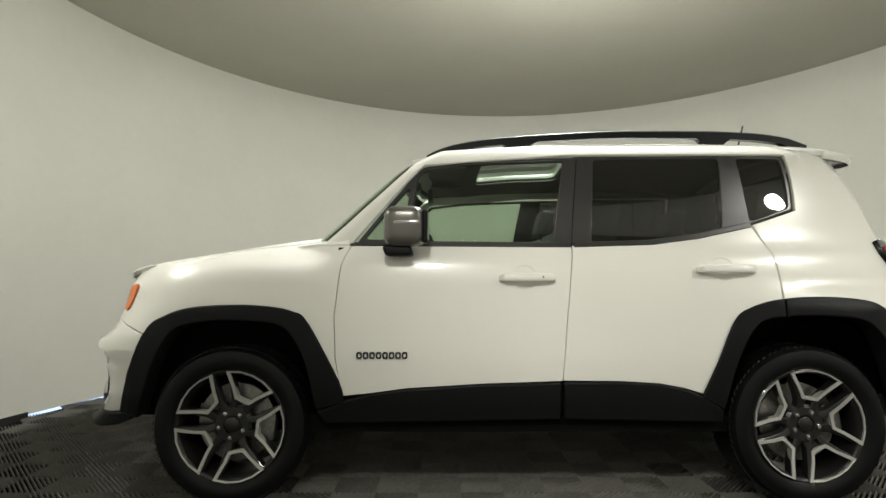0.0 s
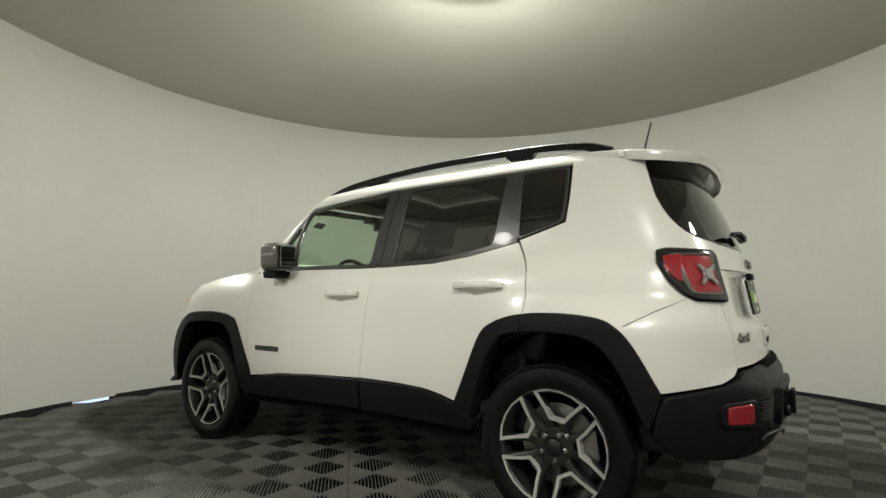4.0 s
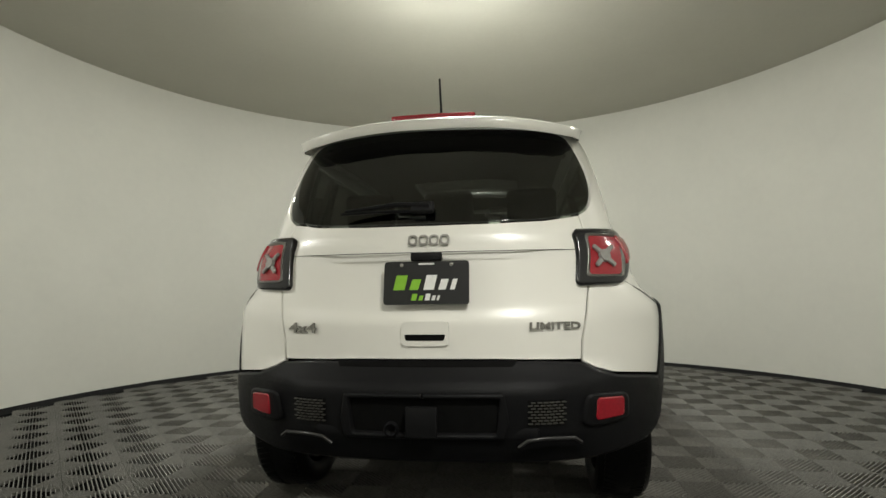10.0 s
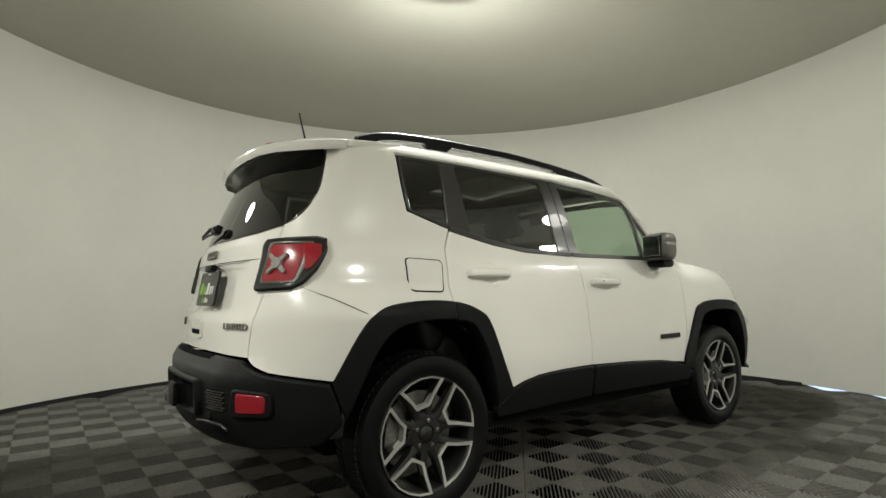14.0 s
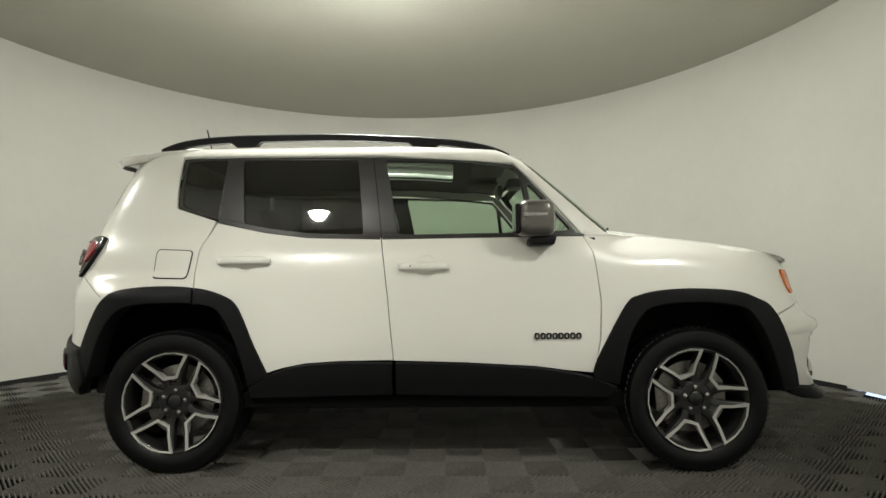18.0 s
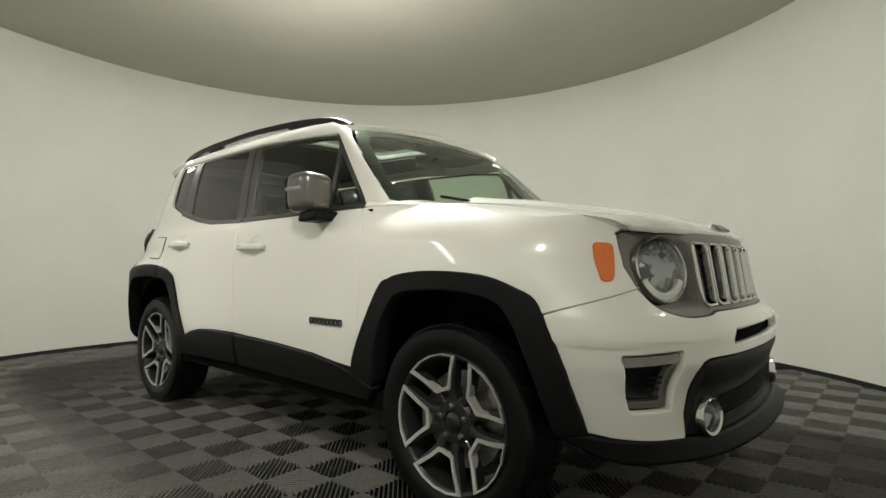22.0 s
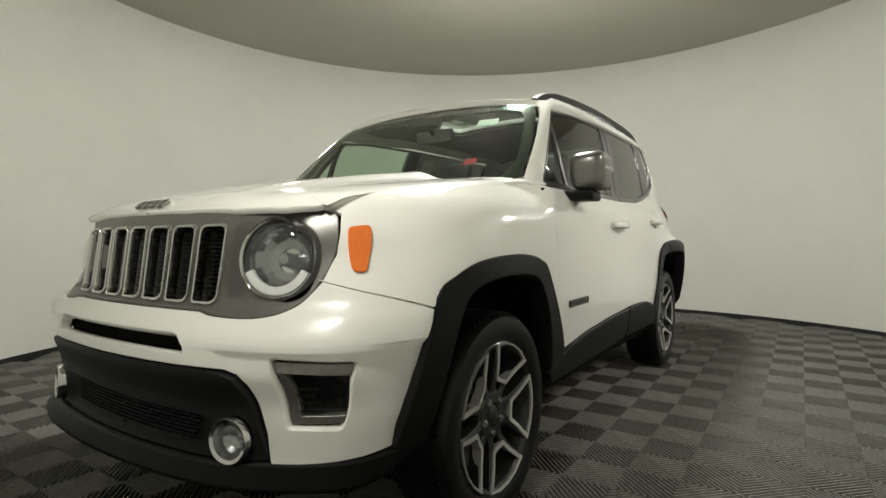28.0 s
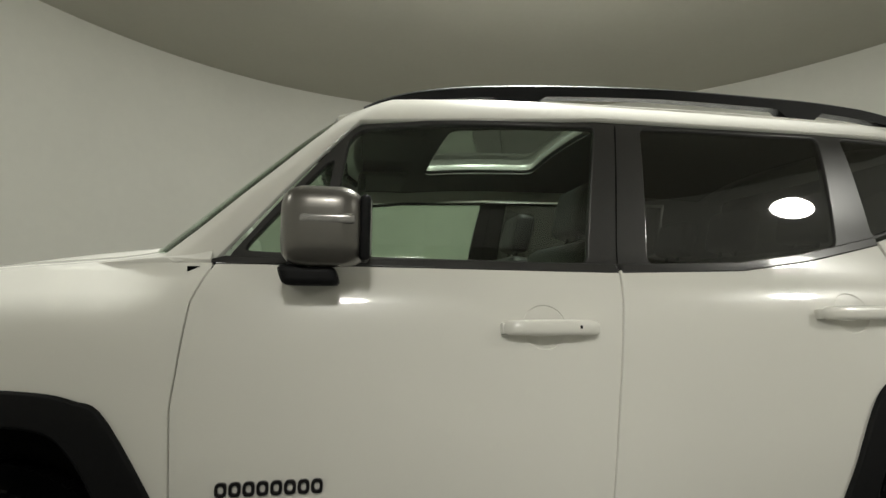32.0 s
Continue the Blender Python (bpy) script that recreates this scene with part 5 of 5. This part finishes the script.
for k in range(5):
    # machined bright outline of each window
    bm = bmesh.new()
    outer = [(-28.5, 0.2430), (-14, 0.2450), (0, 0.2455), (14, 0.2450), (28.5, 0.2430), (22.5, 0.165), (17.5, 0.116), (9, 0.112), (-9, 0.112), (-17.5, 0.116), (-22.5, 0.165)]
    inner = [(-24.4, 0.2360), (-12, 0.2390), (0, 0.2395), (12, 0.2390), (24.4, 0.2360), (18.0, 0.168), (12.8, 0.129), (7.0, 0.1250), (-7.0, 0.1250), (-12.8, 0.129), (-18.0, 0.168)]
    rows = []
    for (ao, ro), (ai, ri) in zip(outer, inner):
        zo = lut(ro, [(0.1, 0.079), (0.245, 0.1065)])
        zi = lut(ri, [(0.1, 0.078), (0.245, 0.1055)])
        o, i = [Vector((r_ * math.cos(radians(a_ + 36 + 72 * k)), r_ * math.sin(radians(a_ + 36 + 72 * k)), z_)) for a_, r_, z_ in ((ao, ro, zo), (ai, ri, zi))]
        rows.append([bm.verts.new(v) for v in (o - Vector((0, 0, 0.012)), o, i, i - Vector((0, 0, 0.034)))])
    n = len(rows)
    for q in range(n):
        a_, b_ = rows[q], rows[(q + 1) % n]
        for j in range(3):
            bm.faces.new((a_[j], a_[j + 1], b_[j + 1], b_[j]))
    bmesh.ops.recalc_face_normals(bm, faces=bm.faces)
    part("machined_window_edge", bm, RIMFACE, wheel)
for k in range(5):
    bm = bmesh.new()
    a = radians(72 * k + 90)
    lathe(bm, [(0.0135, 0.058), (0.0135, 0.071), (0.010, 0.082), (0.0, 0.083)], 6, pose(0.057 * math.cos(a), 0.057 * math.sin(a), 0))
    part("wheel_nut", bm, CHROME, wheel)
bm = bmesh.new()
lathe(bm, [(0.034, 0.060), (0.033, 0.074), (0.028, 0.078), (0.0, 0.080)], 32)
part("centre_cap", bm, RIMDARK, wheel, smooth=40)
WHEEL_Y, WHEEL_Z = 0.765, 0.343
turns = {(1, 1): -6, (-1, 1): 8, (1, -1): 3, (-1, -1): -8}
for (sxn, syn), turn in turns.items():
    m = pose(sxn * 1.285, syn * WHEEL_Y, WHEEL_Z, -90 * syn, 0, 0) @ pose(0, 0, 0, 0, 0, turn)
    if (sxn, syn) == (1, 1):
        wheel.matrix_basis = m
    else:
        copy_thing(wheel, m)

# wheel wells, underbody, inner shell
for sxn in (1, -1):
    for syn in (1, -1):
        bm = bmesh.new()
        cx = sxn * 1.285
        rows = []
        for k in range(25):
            a = radians(2 + 176 * k / 24)
            x, z = cx + 0.455 * math.cos(a), 0.375 + 0.455 * math.sin(a)
            rows.append([bm.verts.new((x, syn * 0.50, z)), bm.verts.new((x, syn * 0.845, z))])
        for a_, b_ in zip(rows, rows[1:]):
            bm.faces.new((a_[0], a_[1], b_[1], b_[0]))
        bm.faces.new([r_[0] for r_ in rows])
        part("wheel_well", bm, DARK, car, smooth=60)
bm = bmesh.new()
block(bm, (-1.60, -0.50, 0.22), (1.50, 0.50, 0.34), bevel=0.03)
block(bm, (-0.80, -0.72, 0.29), (0.80, 0.72, 0.36), bevel=0.02)
block(bm, (-1.92, -0.56, 0.36), (-1.60, 0.56, 0.44), bevel=0.03)
block(bm, (1.70, -0.62, 0.33), (2.0, 0.62, 0.37), bevel=0.015)
for sxn in (1, -1):
    tube(bm, [(sxn * 1.285, -0.70, 0.33), (sxn * 1.285, 0.70, 0.33)], 0.035, 10)
part("underbody", bm, DARK, car, "black underbody and axles")
for name, a, b in (("door_lining", (-0.82, 0.785, 0.34), (0.82, 0.815, 1.14)), ("tailgate_lining", (-1.86, -0.50, 0.40), (-1.83, 0.50, 1.15)), ("lamp_well", (-1.80, 0.55, 0.80), (-1.66, 0.58, 1.12)),
                   ("engine_bay", (0.80, -0.66, 0.40), (1.82, 0.66, 0.985)), ("quarter_lining", (-1.72, 0.67, 0.86), (-0.82, 0.70, 1.14))):
    for syn in ((1, -1) if a[1] > 0 else (1,)):
        bm = bmesh.new()
        block(bm, (a[0], min(a[1] * syn, b[1] * syn), a[2]), (b[0], max(a[1] * syn, b[1] * syn), b[2]))
        part(name, bm, DARK, car)

# cabin
bm = bmesh.new()
block(bm, (0.48, -0.72, 0.80), (0.90, 0.72, 1.125), bevel=0.05, segments=3)
block(bm, (0.40, 0.20, 0.98), (0.55, 0.56, 1.175), bevel=0.05, segments=3)
part("dashboard", bm, SEATCLOTH, car, smooth=40)
bm = bmesh.new()
block(bm, (-1.75, -0.74, 0.36), (0.6, 0.74, 0.46), bevel=0.02)
part("cabin_floor", bm, SEATCLOTH, car)
bm = bmesh.new()
block(bm, (-1.88, -0.66, 0.85), (-1.20, 0.66, 1.02), bevel=0.02)
part("parcel_shelf", bm, SEATCLOTH, car)


def seat(x, y, w):
    bm = bmesh.new()
    block(bm, (x - 0.05, y - w / 2, 0.55), (x + 0.46, y + w / 2, 0.74), bevel=0.05, segments=3)
    block(bm, (-0.07, -w / 2, 0.0), (0.07, w / 2, 0.60), pose(x - 0.05, y, 0.66, 0, -14, 0), bevel=0.05, segments=3)
    base = part("seat", bm, SEATCLOTH, car, "black leather seat", smooth=40)
    heads = [y] if w < 0.8 else [y - 0.42, y, y + 0.42]
    for h in heads:
        bm = bmesh.new()
        block(bm, (-0.045, -0.125, 0.64), (0.045, 0.125, 0.82), pose(x - 0.05, h, 0.66, 0, -14, 0), bevel=0.035, segments=3)
        for q in (-0.05, 0.05):
            tube(bm, [pose(x - 0.05, h, 0.66, 0, -14, 0) @ Vector((0, q, 0.58)), pose(x - 0.05, h, 0.66, 0, -14, 0) @ Vector((0, q, 0.68))], 0.007, 6)
        part("headrest", bm, SEATCLOTH, base, smooth=40)


seat(-0.12, 0.36, 0.52)
seat(-0.12, -0.36, 0.52)
seat(-1.02, 0.0, 1.28)
bm = bmesh.new()
m = pose(0.34, 0.36, 1.06, 0, -66, 0)
ringv = []
for k in range(36):
    a = 2 * math.pi * k / 36
    ringv.append([bm.verts.new(m @ Vector(((0.185 + 0.014 * math.cos(b)) * math.cos(a), (0.185 + 0.014 * math.cos(b)) * math.sin(a), 0.014 * math.sin(b)))) for b in [2 * math.pi * j / 8 for j in range(8)]])
for k in range(36):
    for j in range(8):
        bm.faces.new((ringv[k][j], ringv[(k + 1) % 36][j], ringv[(k + 1) % 36][(j + 1) % 8], ringv[k][(j + 1) % 8]))
block(bm, (-0.17, -0.03, -0.03), (0.06, 0.03, 0.01), m, bevel=0.01)
block(bm, (-0.03, -0.175, -0.02), (0.03, 0.175, 0.005), m, bevel=0.008)
lathe(bm, [(0.075, -0.02), (0.07, 0.015), (0.0, 0.02)], 24, m)
part("steering_wheel", bm, SEATCLOTH, car, smooth=40)
panel("headliner", [(0.42, -0.52), (0.42, 0.52), (0.2, 0.60), (-1.5, 0.60), (-1.5, -0.60), (0.2, -0.60)], LINER, car, surface=ROOF, lift=-0.045, depth=0.006, holes=[rounded(SUNROOF, 0.05)], step=0.12, edge=0.08)
bm = bmesh.new()
block(bm, (0.40, -0.12, 1.465), (0.43, 0.12, 1.535), bevel=0.012)
tube(bm, [(0.43, 0, 1.51), (0.50, 0, 1.56)], 0.012, 8)
block(bm, (0.47, -0.09, 1.53), (0.56, 0.09, 1.585), bevel=0.015)
part("inside_mirror", bm, SATIN, car, smooth=40)
for y in (0.30, -0.30):
    bm = bmesh.new()
    block(bm, (0.22, y - 0.17, 1.582), (0.42, y + 0.17, 1.600), pose(0, 0, 0), bevel=0.006)
    part("sun_visor", bm, LINER, car, smooth=40)
# paper tags inside the windshield
for y, z, w, h, mat, nm in ((0.46, 1.50, 0.10, 0.055, WHITEPRINT, "windshield_sticker"), (0.50, 1.285, 0.055, 0.040, REDPRINT, "red_tag")):
    bm = bmesh.new()
    block(bm, (-w / 2, -h / 2, 0), (w / 2, h / 2, 0.0015), front_pose(y, z, -0.022))
    part(nm, bm, mat, car)

# ---- floor tiles ----
TILE = 0.2 * math.sqrt(2)
TILE_X, TILE_Y = -0.045, 0.11
COUNT = 15
pitch = TILE / COUNT
co, fa = [], []


def rib(ax, ay, bx, by, w):
    """One rib from a to b: a narrow top and two leaning flanks."""
    dx, dy = bx - ax, by - ay
    l = math.hypot(dx, dy)
    if l < 0.004:
        return
    nx, ny = -dy / l, dx / l
    k = len(co)
    for z, h in ((0.0, w * 0.50), (-0.004, w * 0.53), (-0.017, w * 0.53)):
        co.extend([(ax + nx * h, ay + ny * h, z), (ax - nx * h, ay - ny * h, z), (bx - nx * h, by - ny * h, z), (bx + nx * h, by + ny * h, z)])
    fa.append((k, k + 1, k + 2, k + 3))
    for m in (0, 4):
        for p, q in ((0, 1), (1, 2), (2, 3), (3, 0)):
            fa.append((k + m + q, k + m + p, k + m + 4 + p, k + m + 4 + q))


half = TILE / 2 - 0.0012
for q in range(4):
    c, s = round(math.cos(q * math.pi / 2)), round(math.sin(q * math.pi / 2))
    for k in range(COUNT):
        y = -TILE / 2 + (k + 0.5) * pitch
        a, b = (abs(y) + 0.001, y), (half, y)
        rib(a[0] * c - a[1] * s, a[0] * s + a[1] * c, b[0] * c - b[1] * s, b[0] * s + b[1] * c, pitch * 0.20)
tile_mesh = bpy.data.meshes.new("floor_tile")
tile_mesh.from_pydata(co, [], fa)
tile_mesh.materials.append(RIBTOP)
spots = []
for i in range(-45, 46):
    for j in range(-45, 46):
        # tile centres sit on every other corner of the 0.2 m lattice
        if (i + j) % 2 == 0:
            x, y = TILE_X + 0.1 + 0.2 * i, TILE_Y + 0.2 * j
            d = math.hypot(x - ROOM_X, y - ROOM_Y)
            if d < ROOM_R + 0.02:
                spots.append((x, y))
under = lambda x, y: abs(x) < 1.75 and abs(y) < 0.62
spots.sort(key=lambda p: (under(*p), abs(p[1]) * 0.8 + abs(p[0]) * 0.35))
rest_co, rest_fa = [], []
for n, (x, y) in enumerate(spots):
    if n < 300:
        tile = new("floor_tile", tile_mesh)
        tile.parent = floor
        tile.matrix_world = pose(x, y, 0, 0, 0, 45)
    else:
        k = len(rest_co)
        c = math.cos(radians(45))
        rest_co.extend([(x + (a - b) * c, y + (a + b) * c, z) for a, b, z in co])
        rest_fa.extend([tuple(v + k for v in f) for f in fa])
rest = bpy.data.meshes.new("far_floor_tiles")
rest.from_pydata(rest_co, [], rest_fa)
rest.materials.append(RIBTOP)
far = new("far_floor_tiles", rest)
far.parent = floor
tagged(far, "ribbed grey plastic floor tiles further out", kind="stuff")
far.matrix_world = pose(0, 0, 0)
